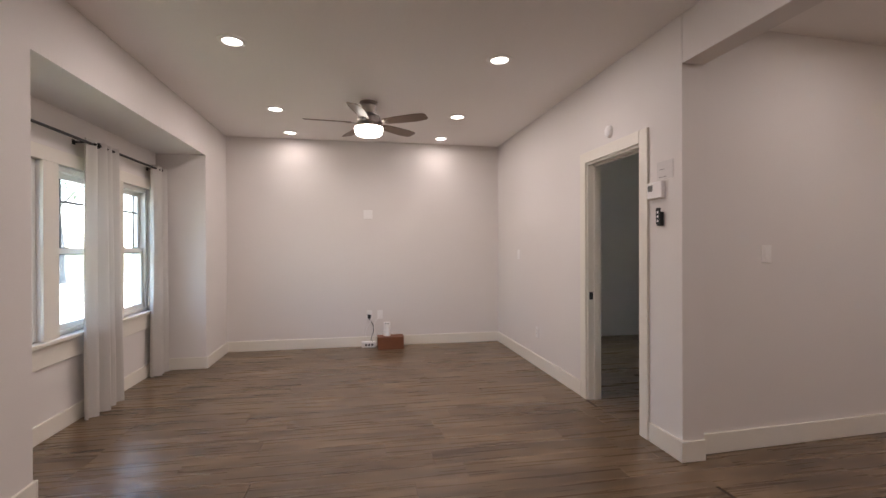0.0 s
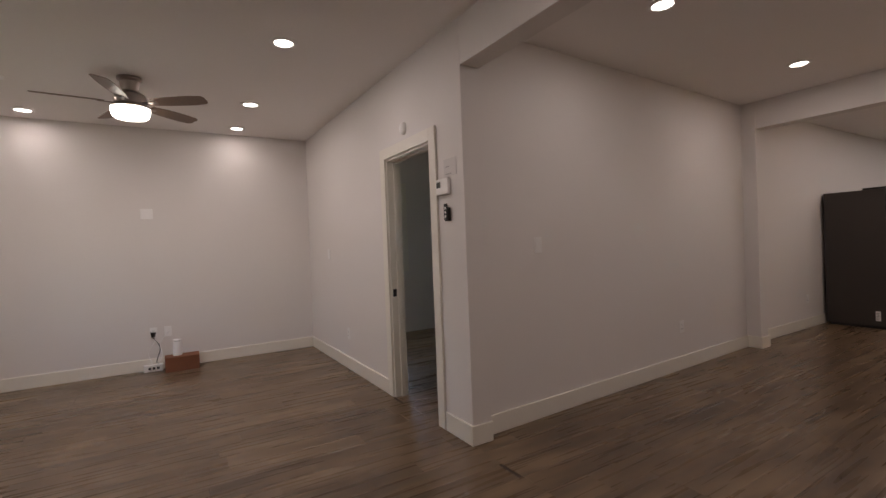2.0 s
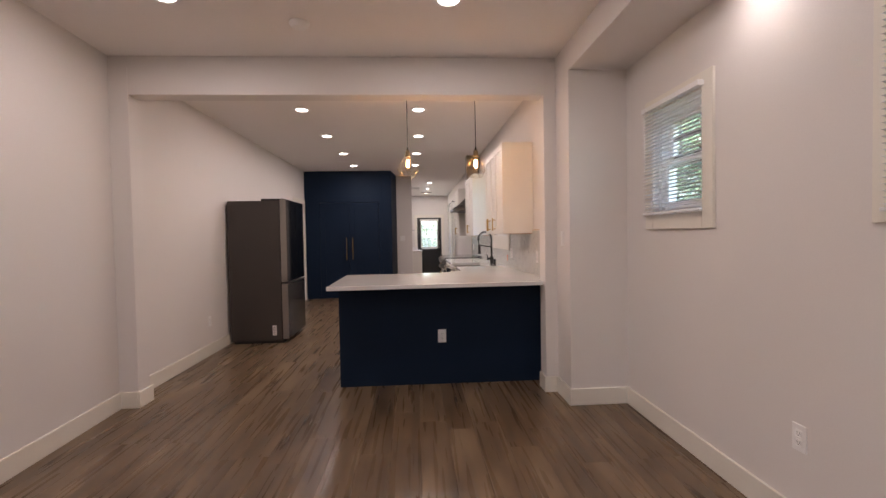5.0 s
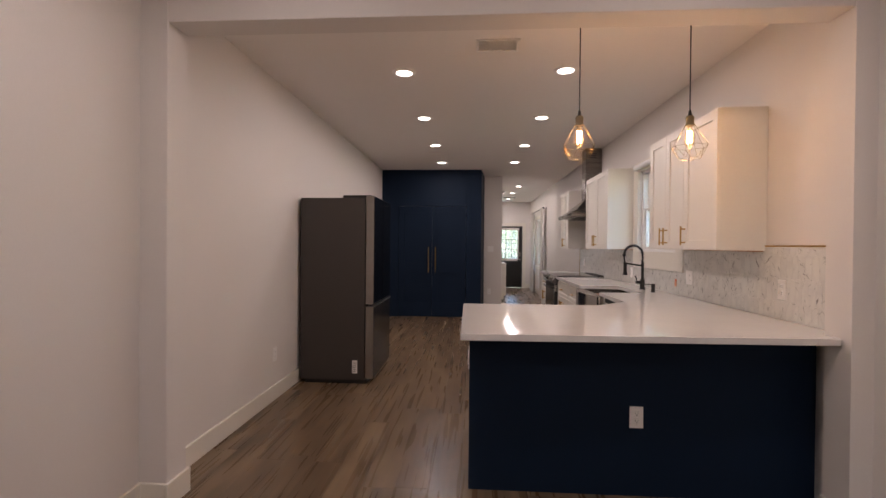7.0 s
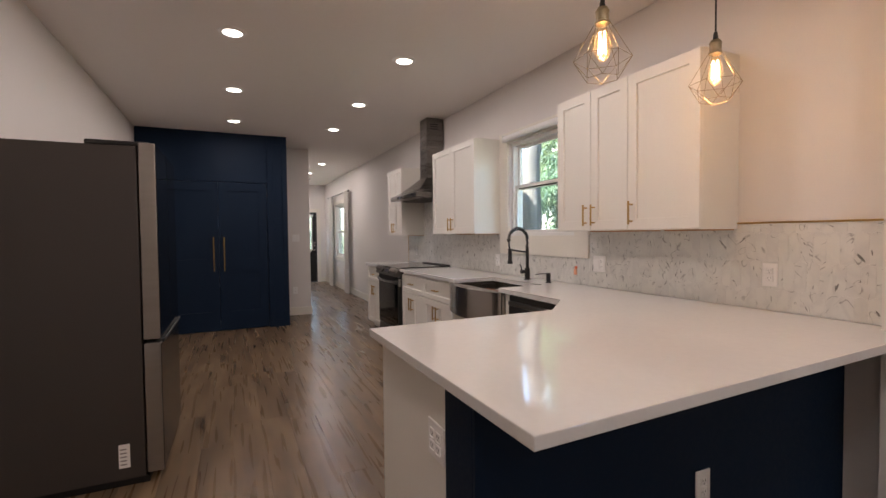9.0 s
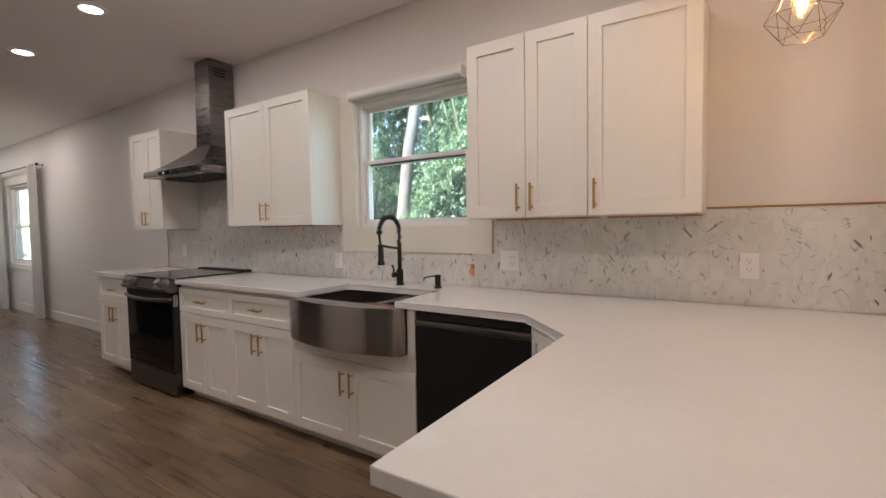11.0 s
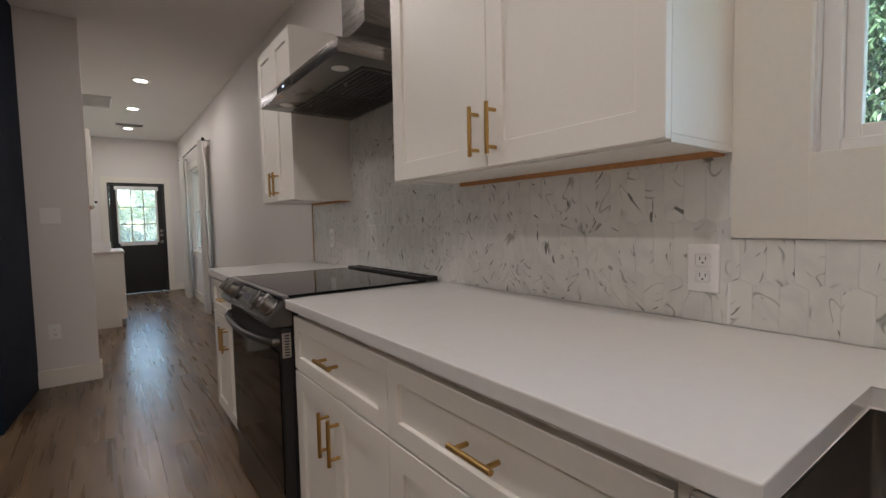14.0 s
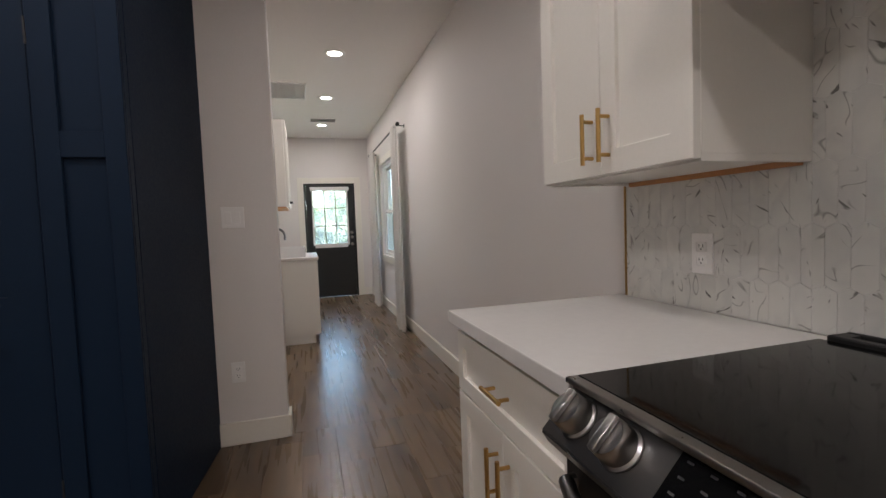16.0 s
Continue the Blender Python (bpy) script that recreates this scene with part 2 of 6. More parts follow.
BLKGLASS = surface("black_glass", (0.005, 0.005, 0.005), 0.06, 0.0, 0.1, 20, 0.0, spec=0.22)
BLACK = surface("matte_black", (0.012, 0.012, 0.012), 0.42, 0.0, 0.15, 120, 0.01)
DWBLACK = surface("black_steel", (0.022, 0.022, 0.024), 0.36, 0.6, 0.12, 50, 0.01, stretch=(1, 40, 1))
PLASTIC = surface("white_plastic", (0.86, 0.84, 0.82), 0.35, 0.0, 0.02, 80, 0.0)
RAWWOOD = surface("raw_plywood", (0.50, 0.24, 0.09), 0.6, 0.0, 0.25, 30, 0.05, stretch=(4, 1, 4))
FANWOOD = surface("grey_walnut", (0.16, 0.10, 0.065), 0.4, 0.0, 0.3, 25, 0.02, stretch=(1, 6, 1))
NICKEL = surface("brushed_nickel", (0.33, 0.29, 0.26), 0.3, 1.0, 0.08, 120, 0.01)
CARDBOX = surface("brown_box", (0.20, 0.075, 0.035), 0.6, 0.0, 0.15, 40, 0.03)
BLIND = surface("blind_slat", (0.80, 0.79, 0.78), 0.5, 0.0, 0.02, 60, 0.0)
SASH = surface("sash_vinyl", (0.80, 0.79, 0.76), 0.35, 0.0, 0.02, 60, 0.0)
MUNTIN = surface("dark_muntin", (0.10, 0.10, 0.11), 0.5, 0.0, 0.1, 60, 0.0)
GROUT = surface("grout", (0.80, 0.79, 0.77), 0.8, 0.0, 0.05, 300, 0.05)
UNDER = surface("underlay", (0.05, 0.035, 0.025), 0.9, 0.0, 0.2, 20, 0.0)
ORANGE = surface("orange_plastic", (0.75, 0.16, 0.05), 0.35, 0.0, 0.1, 60, 0.0)
SINKIN = surface("sink_steel", (0.36, 0.33, 0.30), 0.24, 1.0, 0.03, 14, 0.0)
VENTPALE = surface("vent_backing", (0.60, 0.57, 0.54), 0.6)
VENTGREY = surface("vent_grey", (0.30, 0.28, 0.27), 0.6, 0.0, 0.1, 40, 0.0)
PORCELAIN = surface("porcelain", (0.82, 0.81, 0.79), 0.15, 0.0, 0.02, 20, 0.0)
STEM = surface("green_stem", (0.10, 0.10, 0.055), 0.8, 0.0, 0.3, 25, 0.1)
BARK = surface("pale_bark", (0.12, 0.112, 0.103), 0.85, 0.0, 0.5, 14, 0.5, stretch=(1, 1, 0.3))
SIDING = surface("grey_siding", (0.42, 0.42, 0.43), 0.7, 0.0, 0.08, 30, 0.05)
ROOFM = surface("dark_shingle", (0.10, 0.095, 0.09), 0.9, 0.0, 0.3, 20, 0.2)
GRASS = surface("grass_ground", (0.075, 0.085, 0.045), 0.95, 0.0, 0.4, 8, 0.3)
ASPHALT = surface("asphalt", (0.22, 0.215, 0.21), 0.9, 0.0, 0.2, 60, 0.2)
CONCRETE = surface("concrete", (0.55, 0.53, 0.50), 0.85, 0.0, 0.12, 40, 0.1)
GLASS = pane_glass("window_glass")
# Back door pane: stronger veil, painting in the bright yard's glare.
GLAREGLASS = pane_glass("glare_door_glass", (0.97, 0.99, 0.96), 0.10)
BULB = pane_glass("bulb_glass", (1.0, 0.93, 0.8), 0.02)
CURTAIN = cloth("curtain_cloth", (0.82, 0.79, 0.75))
PALEGOLD = surface("pale_gold_wire", (0.34, 0.27, 0.17), 0.34, 1.0, 0.05, 100, 0.0)
LED = glowing("led_lens", (1.0, 0.95, 0.88), 1.0)
FANGLOW = glowing("fan_lens", (1.0, 0.93, 0.84), 1.05)
FILAMENT = glowing("filament", (1.0, 0.66, 0.30), 3.2)
DISPLAY = glowing("hood_display", (0.6, 0.7, 1.0), 0.22)
LEAF = leaf_material("leaf", (0.050, 0.092, 0.048), (0.105, 0.172, 0.098))
LEAF2 = leaf_material("leaf_yellow", (0.052, 0.082, 0.037), (0.115, 0.157, 0.078))
PLANK = plank_material("vinyl_plank", False)
PLANK_J = plank_material("vinyl_plank_joined", True)
TILE = tile_material("marble_tile", False)
TILE_J = tile_material("marble_tile_joined", True)

# ---- building helpers ----
ORG = {}


def bx(bm, x0, x1, y0, y1, z0, z1, bev=0.0, seg=1, m=None):
    vs = [bm.verts.new((x, y, z)) for z in (z0, z1) for y in (y0, y1) for x in (x0, x1)]
    if m is not None:
        for v in vs:
            v.co = m @ v.co
    quads = ((0, 2, 3, 1), (4, 5, 7, 6), (0, 1, 5, 4), (2, 6, 7, 3), (0, 4, 6, 2), (1, 3, 7, 5))
    fs = [bm.faces.new([vs[i] for i in q]) for q in quads]
    if bev:
        es = list({e for f in fs for e in f.edges})
        bmesh.ops.bevel(bm, geom=es, offset=bev, segments=seg, affect="EDGES", profile=0.5)
    return fs


def frame_of(d):
    d = Vector(d).normalized()
    a = Vector((0, 0, 1)) if abs(d.z) < 0.9 else Vector((1, 0, 0))
    u = d.cross(a).normalized()
    return u, d.cross(u).normalized()


def cyl(bm, p0, p1, r0, r1=None, n=12, caps=True):
    r1 = r0 if r1 is None else r1
    p0, p1 = Vector(p0), Vector(p1)
    u, v = frame_of(p1 - p0)
    ring = []
    for p, r in ((p0, r0), (p1, r1)):
        ring.append([bm.verts.new(p + r * (math.cos(6.2832 * i / n) * u + math.sin(6.2832 * i / n) * v)) for i in range(n)])
    for i in range(n):
        bm.faces.new((ring[0][i], ring[0][(i + 1) % n], ring[1][(i + 1) % n], ring[1][i]))
    if caps:
        bm.faces.new(ring[0][::-1])
        bm.faces.new(ring[1])


def tube(bm, pts, r, n=8):
    pts = [Vector(p) for p in pts]
    rings = []
    u, v = frame_of(pts[1] - pts[0])
    for i, p in enumerate(pts):
        d = (pts[min(i + 1, len(pts) - 1)] - pts[max(i - 1, 0)]).normalized()
        u = (u - u.dot(d) * d).normalized()
        v = d.cross(u)
        rr = r[i] if isinstance(r, (list, tuple)) else r
        rings.append([bm.verts.new(p + rr * (math.cos(6.2832 * k / n) * u + math.sin(6.2832 * k / n) * v)) for k in range(n)])
    for a, b in zip(rings, rings[1:]):
        for k in range(n):
            bm.faces.new((a[k], a[(k + 1) % n], b[(k + 1) % n], b[k]))
    bm.faces.new(rings[0][::-1])
    bm.faces.new(rings[-1])


def lathe(bm, at, profile, n=24, axis=None):
    """Turn (radius, height) pairs about a vertical axis through at, or about the given matrix."""
    rings = []
    for r, z in profile:
        if r < 1e-5:
            rings.append([bm.verts.new((0, 0, z))])
        else:
            rings.append([bm.verts.new((r * math.cos(6.2832 * i / n), r * math.sin(6.2832 * i / n), z)) for i in range(n)])
    m = Matrix.Translation(at) @ (axis if axis is not None else Matrix.Identity(4))
    for ring in rings:
        for v in ring:
            v.co = m @ v.co
    for a, b in zip(rings, rings[1:]):
        for i in range(n):
            j = (i + 1) % n
            if len(a) == 1 and len(b) == 1:
                continue
            if len(a) == 1:
                bm.faces.new((a[0], b[j], b[i]))
            elif len(b) == 1:
                bm.faces.new((a[i], a[j], b[0]))
            else:
                bm.faces.new((a[i], a[j], b[j], b[i]))


def prism(bm, poly, z0, z1, bev=0.0):
    lo = [bm.verts.new((x, y, z0)) for x, y in poly]
    hi = [bm.verts.new((x, y, z1)) for x, y in poly]
    n = len(poly)
    fs = [bm.faces.new(hi), bm.faces.new(lo[::-1])]
    fs += [bm.faces.new((lo[i], lo[(i + 1) % n], hi[(i + 1) % n], hi[i])) for i in range(n)]
    if bev:
        es = list({e for f in fs for e in f.edges})
        bmesh.ops.bevel(bm, geom=es, offset=bev, segments=2, affect="EDGES", profile=0.5)


def obj(name, bm, material, smooth=False):
    bmesh.ops.recalc_face_normals(bm, faces=bm.faces)
    me = bpy.data.meshes.new(name)
    bm.to_mesh(me)
    bm.free()
    me.materials.append(material)
    if smooth:
        me.polygons.foreach_set("use_smooth", [True] * len(me.polygons))
        me.set_sharp_from_angle(angle=radians(38))
    return new(name, me)


def thing(name, at, label, category, group=""):
    """An empty at a thing's base; its parts are built in the world's own coordinates."""
    e = new(name)
    e.location = at
    e.empty_display_size = 0.1
    ORG[e] = Vector(at)
    return tagged(e, label, category, group)


def part(name, bm, material, parent, label="", smooth=False):
    bmesh.ops.translate(bm, verts=bm.verts, vec=-ORG[parent])
    o = obj(name, bm, material, smooth)
    o.parent = parent
    ORG[o] = ORG[parent]
    if label:
        o["label"] = label
    return o


def pbox(name, dims, material, parent, bev=0.0, label="", seg=1):
    bm = bmesh.new()
    bx(bm, *dims, bev=bev, seg=seg)
    return part(name, bm, material, parent, label)


def setting(name, boxes, material, label="", bev=0.0):
    bm = bmesh.new()
    for b in boxes:
        bx(bm, *b, bev=bev)
    o = obj(name, bm, material)
    tagged(o, label, "", "", "structure")
    ORG[o] = Vector((0, 0, 0))
    return o


def cuts(axis, lo, hi, face0, face1, z0, z1, holes):
    """Boxes of a wall along an axis, with holes (from, to, sill, head) through it."""
    out = []

    def add(a, b, c, d):
        if b - a > 1e-4 and d - c > 1e-4:
            out.append((face0, face1, a, b, c, d) if axis == "y" else (a, b, face0, face1, c, d))
    at = lo
    for a, b, c, d in sorted(holes):
        add(at, a, z0, z1)
        add(a, b, z0, c)
        add(a, b, d, z1)
        at = b
    add(at, hi, z0, z1)
    return out


def cut_wall(name, axis, lo, hi, face0, face1, z0, z1, holes, label):
    """One wall slab along an axis with holes (from, to, sill, head) through it, as a single connected mesh."""
    us = sorted({lo, hi} | {v for h in holes for v in h[:2]})
    zs = sorted({z0, z1} | {v for h in holes for v in h[2:] if z0 < v < z1})

    def solid(i, j):
        if not (0 <= i < len(us) - 1 and 0 <= j < len(zs) - 1):
            return False
        u, z = (us[i] + us[i + 1]) / 2, (zs[j] + zs[j + 1]) / 2
        return not any(a < u < b and c < z < d for a, b, c, d in holes)
    bm = bmesh.new()
    made = {}

    def vert(i, j, k):
        if (i, j, k) not in made:
            w = (face0, face1)[k]
            made[i, j, k] = bm.verts.new((w, us[i], zs[j]) if axis == "y" else (us[i], w, zs[j]))
        return made[i, j, k]
    for i in range(len(us) - 1):
        for j in range(len(zs) - 1):
            if not solid(i, j):
                continue
            for k in (0, 1):
                bm.faces.new((vert(i, j, k), vert(i + 1, j, k), vert(i + 1, j + 1, k), vert(i, j + 1, k)))
            for di, dj, a, b in ((-1, 0, (0, 0), (0, 1)), (1, 0, (1, 0), (1, 1)), (0, -1, (0, 0), (1, 0)), (0, 1, (0, 1), (1, 1))):
                if not solid(i + di, j + dj):
                    p, q = (i + a[0], j + a[1]), (i + b[0], j + b[1])
                    bm.faces.new((vert(*p, 0), vert(*q, 0), vert(*q, 1), vert(*p, 1)))
    o = obj(name, bm, WALL)
    ORG[o] = Vector((0, 0, 0))
    return tagged(o, label, "", "", "structure")


# ---- setting: floors, walls, ceiling ----
H = 2.74
WEST, FRONT, BAY = -3.745, -3.587, -4.085
EAST = 3.25
BACK = 16.45
LONG0, LONG1 = (-0.10, 0.15), (-0.265, 3.98)
setting("ceiling", [(-3.87, 3.95, -4.3, 16.6, H, H + 0.12)], CEIL, "flat white painted plaster ceiling over all rooms")
# Unseen slab, added so its overhang blocks sun from the west bedroom window.
setting("roof", [(-4.6, 4.45, -4.9, 17.2, H + 0.125, H + 0.30)], ROOFM, "unseen dark shingled roof, its wide eaves added to keep sun off the windows")
setting("wall_living_west", [(WEST - 0.12, WEST, -4.3, 0.12, -0.05, H)], WALL, "plain white painted living room end wall")
BAYL, BAYR, BAYTOP = -2.95, -0.235, 2.34
cut_wall("wall_living_front", "x", WEST, EAST, -4.25, FRONT, -0.05, H, [(BAYL, BAYR, -0.06, BAYTOP)], "white painted front wall around a window bay")
FWIN = [(-2.80, -2.22, 0.68, 1.93), (-2.02, -1.30, 0.68, 1.93), (-1.13, -0.44, 0.68, 1.93)]
cut_wall("wall_bay", "x", BAYL, BAYR, -4.25, BAY, -0.05, BAYTOP, FWIN, "white painted bay wall with three sash windows")
DOOR1 = (-1.206, -0.44, -0.05, 2.04)
cut_wall("wall_door", "x", WEST, -0.12, 0.0, 0.12, -0.05, H, [DOOR1], "white painted wall with a bedroom doorway")
setting("wall_corner_post", [(-0.12, -0.03, 0.0, 0.15, -0.05, H)], WALL, "white painted corner post at the living room beam")
bm = bmesh.new()
prism(bm, [LONG0, LONG1, (LONG1[0] - 0.12, LONG1[1]), (LONG0[0] - 0.12, LONG0[1])], -0.05, H)
tagged(obj("wall_long", bm, WALL), "long plain white painted dining wall", "", "", "structure")
setting("wall_pilaster", [(-0.385, -0.12, 3.98, 4.14, -0.05, H)], WALL, "white painted pilaster at the kitchen opening", bev=0.004)
KW = -0.285
cut_wall("wall_kitchen_west", "y", 4.14, 16.6, KW - 0.12, KW, -0.05, H, [(9.40, 10.12, -0.05, 2.04)], "white painted kitchen wall behind the refrigerator")
setting("beam_living", [(-0.03, EAST, 0.0, 0.15, 2.437, H)], WALL, "white boxed ceiling beam between living and dining room", bev=0.003)
setting("beam_kitchen", [(-0.12, 3.135, 3.98, 4.14, 2.44, H)], WALL, "white header beam over the kitchen opening", bev=0.003)
bm = bmesh.new()
prism(bm, [(3.135, 3.98), (3.235, 3.98), (3.235, 3.665), (3.82, 3.665), (3.82, 4.14), (3.135, 4.14)], -0.05, H)
tagged(obj("wall_pier", bm, WALL), "white painted pier beside the kitchen opening", "", "", "structure")
AW = 3.68
AWIN = [(0.98, 1.70, 1.42, 2.09), (2.74, 3.26, 1.42, 2.09)]
cut_wall("wall_alcove", "y", 0.78, 3.665, AW, AW + 0.14, -0.05, H, AWIN, "white painted alcove wall with two small windows")
setting("beam_alcove", [(3.235, AW, 0.78, 3.665, 2.53, H)], WALL, "white dropped soffit over the alcove", bev=0.003)
setting("wall_living_east", [(3.235, AW + 0.14, -4.25, 0.78, -0.05, H)], WALL, "plain white painted wall")
KWIN = (6.02, 6.95, 1.29, 2.17)
HWIN = (13.95, 15.05, 0.78, 2.08)
cut_wall("wall_kitchen_east", "y", 4.14, BACK, EAST, EAST + 0.15, -0.05, H, [KWIN, HWIN], "long white painted outer wall of kitchen and hall")
BD = (2.15, 3.0, -0.05, 1.965)
cut_wall("wall_back", "x", -0.4, EAST + 0.15, BACK, BACK + 0.14, -0.05, H, [BD], "white painted back wall with a black door")
setting("wall_column", [(1.575, 2.005, 11.075, 11.20, -0.05, H), (1.575, 1.64, 11.20, BACK, -0.05, H)], WALL, "white painted wall end beside the navy closet", bev=0.003)
setting("wall_bedroom", [(WEST - 0.12, -0.385, 3.98, 4.10, -0.05, H)] + cuts("y", 0.12, 3.98, WEST - 0.12, WEST, -0.05, H, [(0.55, 1.37, 1.0, 2.13)]), WALL, "plain white bedroom walls seen through the doorway")


def baseboards(name, runs):
    """Painted boards 13 cm high with a rounded top edge along wall runs (x0, y0, x1, y1), room on the left hand."""
    bm = bmesh.new()
    for i, (x0, y0, x1, y1) in enumerate(runs):
        d = Vector((x1 - x0, y1 - y0, 0))
        ln = d.length
        ang = math.atan2(d.y, d.x)
        m = Matrix.Translation((x0, y0, 0)) @ Matrix.Rotation(ang, 4, "Z")
        bx(bm, 0, ln, 0.0, 0.016, 0.0002 * i, 0.13 - 0.0006 * (i % 4), bev=0.004, seg=2, m=m)
    o = obj(name, bm, TRIM)
    tagged(o, "cream white painted wooden baseboard along the wall foot", "", "", "structure")


baseboards("baseboard_living", [(WEST, 0.0, WEST, FRONT), (WEST, FRONT, BAYL + 0.016, FRONT), (BAYL, FRONT, BAYL, BAY), (BAYL, BAY, BAYR, BAY), (BAYR, BAY, BAYR, FRONT + 0.016),
                                (BAYR, FRONT, EAST - 0.02, FRONT), (3.235, FRONT, 3.235, 0.78)])
baseboards("baseboard_door_wall", [(DOOR1[0] - 0.10, 0.0, WEST, 0.0), (-0.03, 0.0, DOOR1[1] + 0.10, 0.0), (-0.03, 0.15, -0.03, -0.016)])
baseboards("baseboard_dining", [(-0.262, 3.98, -0.10, 0.15), (-0.12, 3.98, -0.27, 3.98), (-0.12, 4.156, -0.12, 3.964), (3.219, 3.98, 3.135, 3.98), (3.235, 3.665 - 0.016, 3.235, 3.98),
                                (AW, 3.665, 3.235, 3.665), (AW, 0.78, AW, 3.665), (3.235, 0.78, AW, 0.78)])
baseboards("baseboard_kitchen", [(KW, 9.30, KW, 4.14), (KW, 4.14, -0.12, 4.14), (3.135, 3.964, 3.135, 4.14)])
baseboards("baseboard_hall", [(EAST, 9.72, EAST, BACK), (2.005, 11.075, 1.575, 11.075), (2.005, 11.20, 2.005, 11.059), (1.64, BACK, 1.64, 14.3), (1.64, 13.2, 1.64, 11.2),
                              (2.15 - 0.10, BACK, 1.64, BACK), (EAST, BACK, 3.10, BACK)])


def casing(name, axis, face, out, a, b, z0, z1, w=0.09, sill=False, label="cream painted wooden casing"):
    """Flat trim boards around an opening on a wall face; out is +1 or -1."""
    f0, f1 = sorted((face, face + out * 0.018))
    boards = [(a - w, a, z0 - (w if sill else 0), z1 + w), (b, b + w, z0 - (w if sill else 0), z1 + w), (a, b, z1, z1 + w)]
    if sill:
        boards.append((a, b, z0 - w, z0))
    bs = [(f0, f1, p, q, r, s) if axis == "y" else (p, q, f0, f1, r, s) for p, q, r, s in boards]
    return setting(name, bs, TRIM, label, bev=0.002)


casing("trim_door_1", "x", 0.0, -1, DOOR1[0], DOOR1[1], 0.0, DOOR1[3])
setting("trim_door_1_jamb", [(DOOR1[0] - 0.001, DOOR1[0] + 0.018, 0.0, 0.12, 0.0, 2.04), (DOOR1[1] - 0.018, DOOR1[1] + 0.001, 0.0, 0.12, 0.0, 2.04), (DOOR1[0], DOOR1[1], 0.0, 0.12, 2.022, 2.041),
                             (DOOR1[0] + 0.018, DOOR1[0] + 0.03, 0.055, 0.085, 0.0, 2.02), (DOOR1[1] - 0.03, DOOR1[1] - 0.018, 0.055, 0.085, 0.0, 2.02), (DOOR1[0], DOOR1[1], 0.055, 0.085, 2.01, 2.022)],
        TRIM, "cream painted door jamb with stop")
casing("trim_back_door", "x", BACK, -1, BD[0], BD[1], 0.0, BD[3], w=0.10)
casing("trim_kitchen_doorway", "y", KW, 1, 9.40, 10.12, 0.0, 2.04, w=0.09)

# ---- ceiling lights ----
def recessed_light(x, y, z=H):
    t = thing("recessed_light", (x, y, z), "round white recessed LED ceiling light, switched on", "ceiling light", "recessed ceiling lights")
    bm = bmesh.new()
    lathe(bm, (x, y, z), [(0.062, -0.003), (0.066, -0.009), (0.082, -0.008), (0.094, -0.004), (0.096, 0.0)], 28)
    part("trim_ring", bm, PLASTIC, t, "", True)
    bm = bmesh.new()
    lathe(bm, (x, y, z), [(0.0, -0.0045), (0.0625, -0.0045)], 28)
    part("lens", bm, LED, t, "glowing frosted lens")
    return t


def led_lamp(x, y, z, watt=LED_WATT):
    d = bpy.data.lights.new("led_lamp", "AREA")
    d.shape, d.size, d.energy, d.color = "DISK", 0.12, watt, LED_COLOR
    o = new("led_lamp", d)
    o.location = (x, y, z - 0.014)


LIGHTS = [(-0.90, -2.79), (-0.88, -0.887), (-2.45, -2.77), (-2.40, -0.88), (-3.42, -2.76), (-3.40, -0.88),
          (0.63, 3.09), (2.30, 3.09), (0.68, 1.06), (2.30, 1.06),
          (0.84, 5.48), (2.135, 5.48), (0.863, 6.80), (2.147, 6.82), (0.877, 8.163), (2.12, 8.20), (0.88, 9.48), (2.10, 9.48),
          (2.48, 12.535), (2.465, 13.96), (2.463, 15.43), (1.3, -2.79), (1.3, -0.887)]
first_light = recessed_light(*LIGHTS[0])
for x, y in LIGHTS:
    if (x, y) != LIGHTS[0]:
        copy_thing(first_light, pose(x, y, H))
    led_lamp(x, y, H, LED_WATT * (0.42 if x < -3 else 1.22 if y < 0 else 0.85 if (x, y) == (0.68, 1.06) else 1.25 if y > 12 else 1.0))
copy_thing(first_light, pose(3.47, 2.27, 2.53))
led_lamp(3.47, 2.27, 2.53, LED_WATT * 0.24)

# ---- kitchen cabinets ----
def facing(x, y, z, ux, uy):
    """Local u to the viewer's right along (ux, uy), v up, w out of the front."""
    return Matrix(((ux, 0, uy, x), (uy, 0, -ux, y), (0, 1, 0, z), (0, 0, 0, 1)))


def shaker(bm, m, u0, u1, v0, v1, rail=0.06, t=0.02):
    """A framed front in one skin: eased outer edge, flat frame, stepped recess and sunk panel."""
    e = 0.0015

    def ring(d, w):
        return [bm.verts.new(m @ Vector(p)) for p in ((u0 + d, v0 + d, w), (u1 - d, v0 + d, w), (u1 - d, v1 - d, w), (u0 + d, v1 - d, w))]
    rings = [ring(0, 0), ring(0, t - e), ring(e, t), ring(rail, t), ring(rail + 0.0012, t - 0.0012), ring(rail + 0.0016, t - 0.0105), ring(rail + 0.004, t - 0.011)]
    bm.faces.new(rings[0][::-1])
    for a, b in zip(rings, rings[1:]):
        for i in range(4):
            bm.faces.new((a[i], a[(i + 1) % 4], b[(i + 1) % 4], b[i]))
    bm.faces.new(rings[-1])


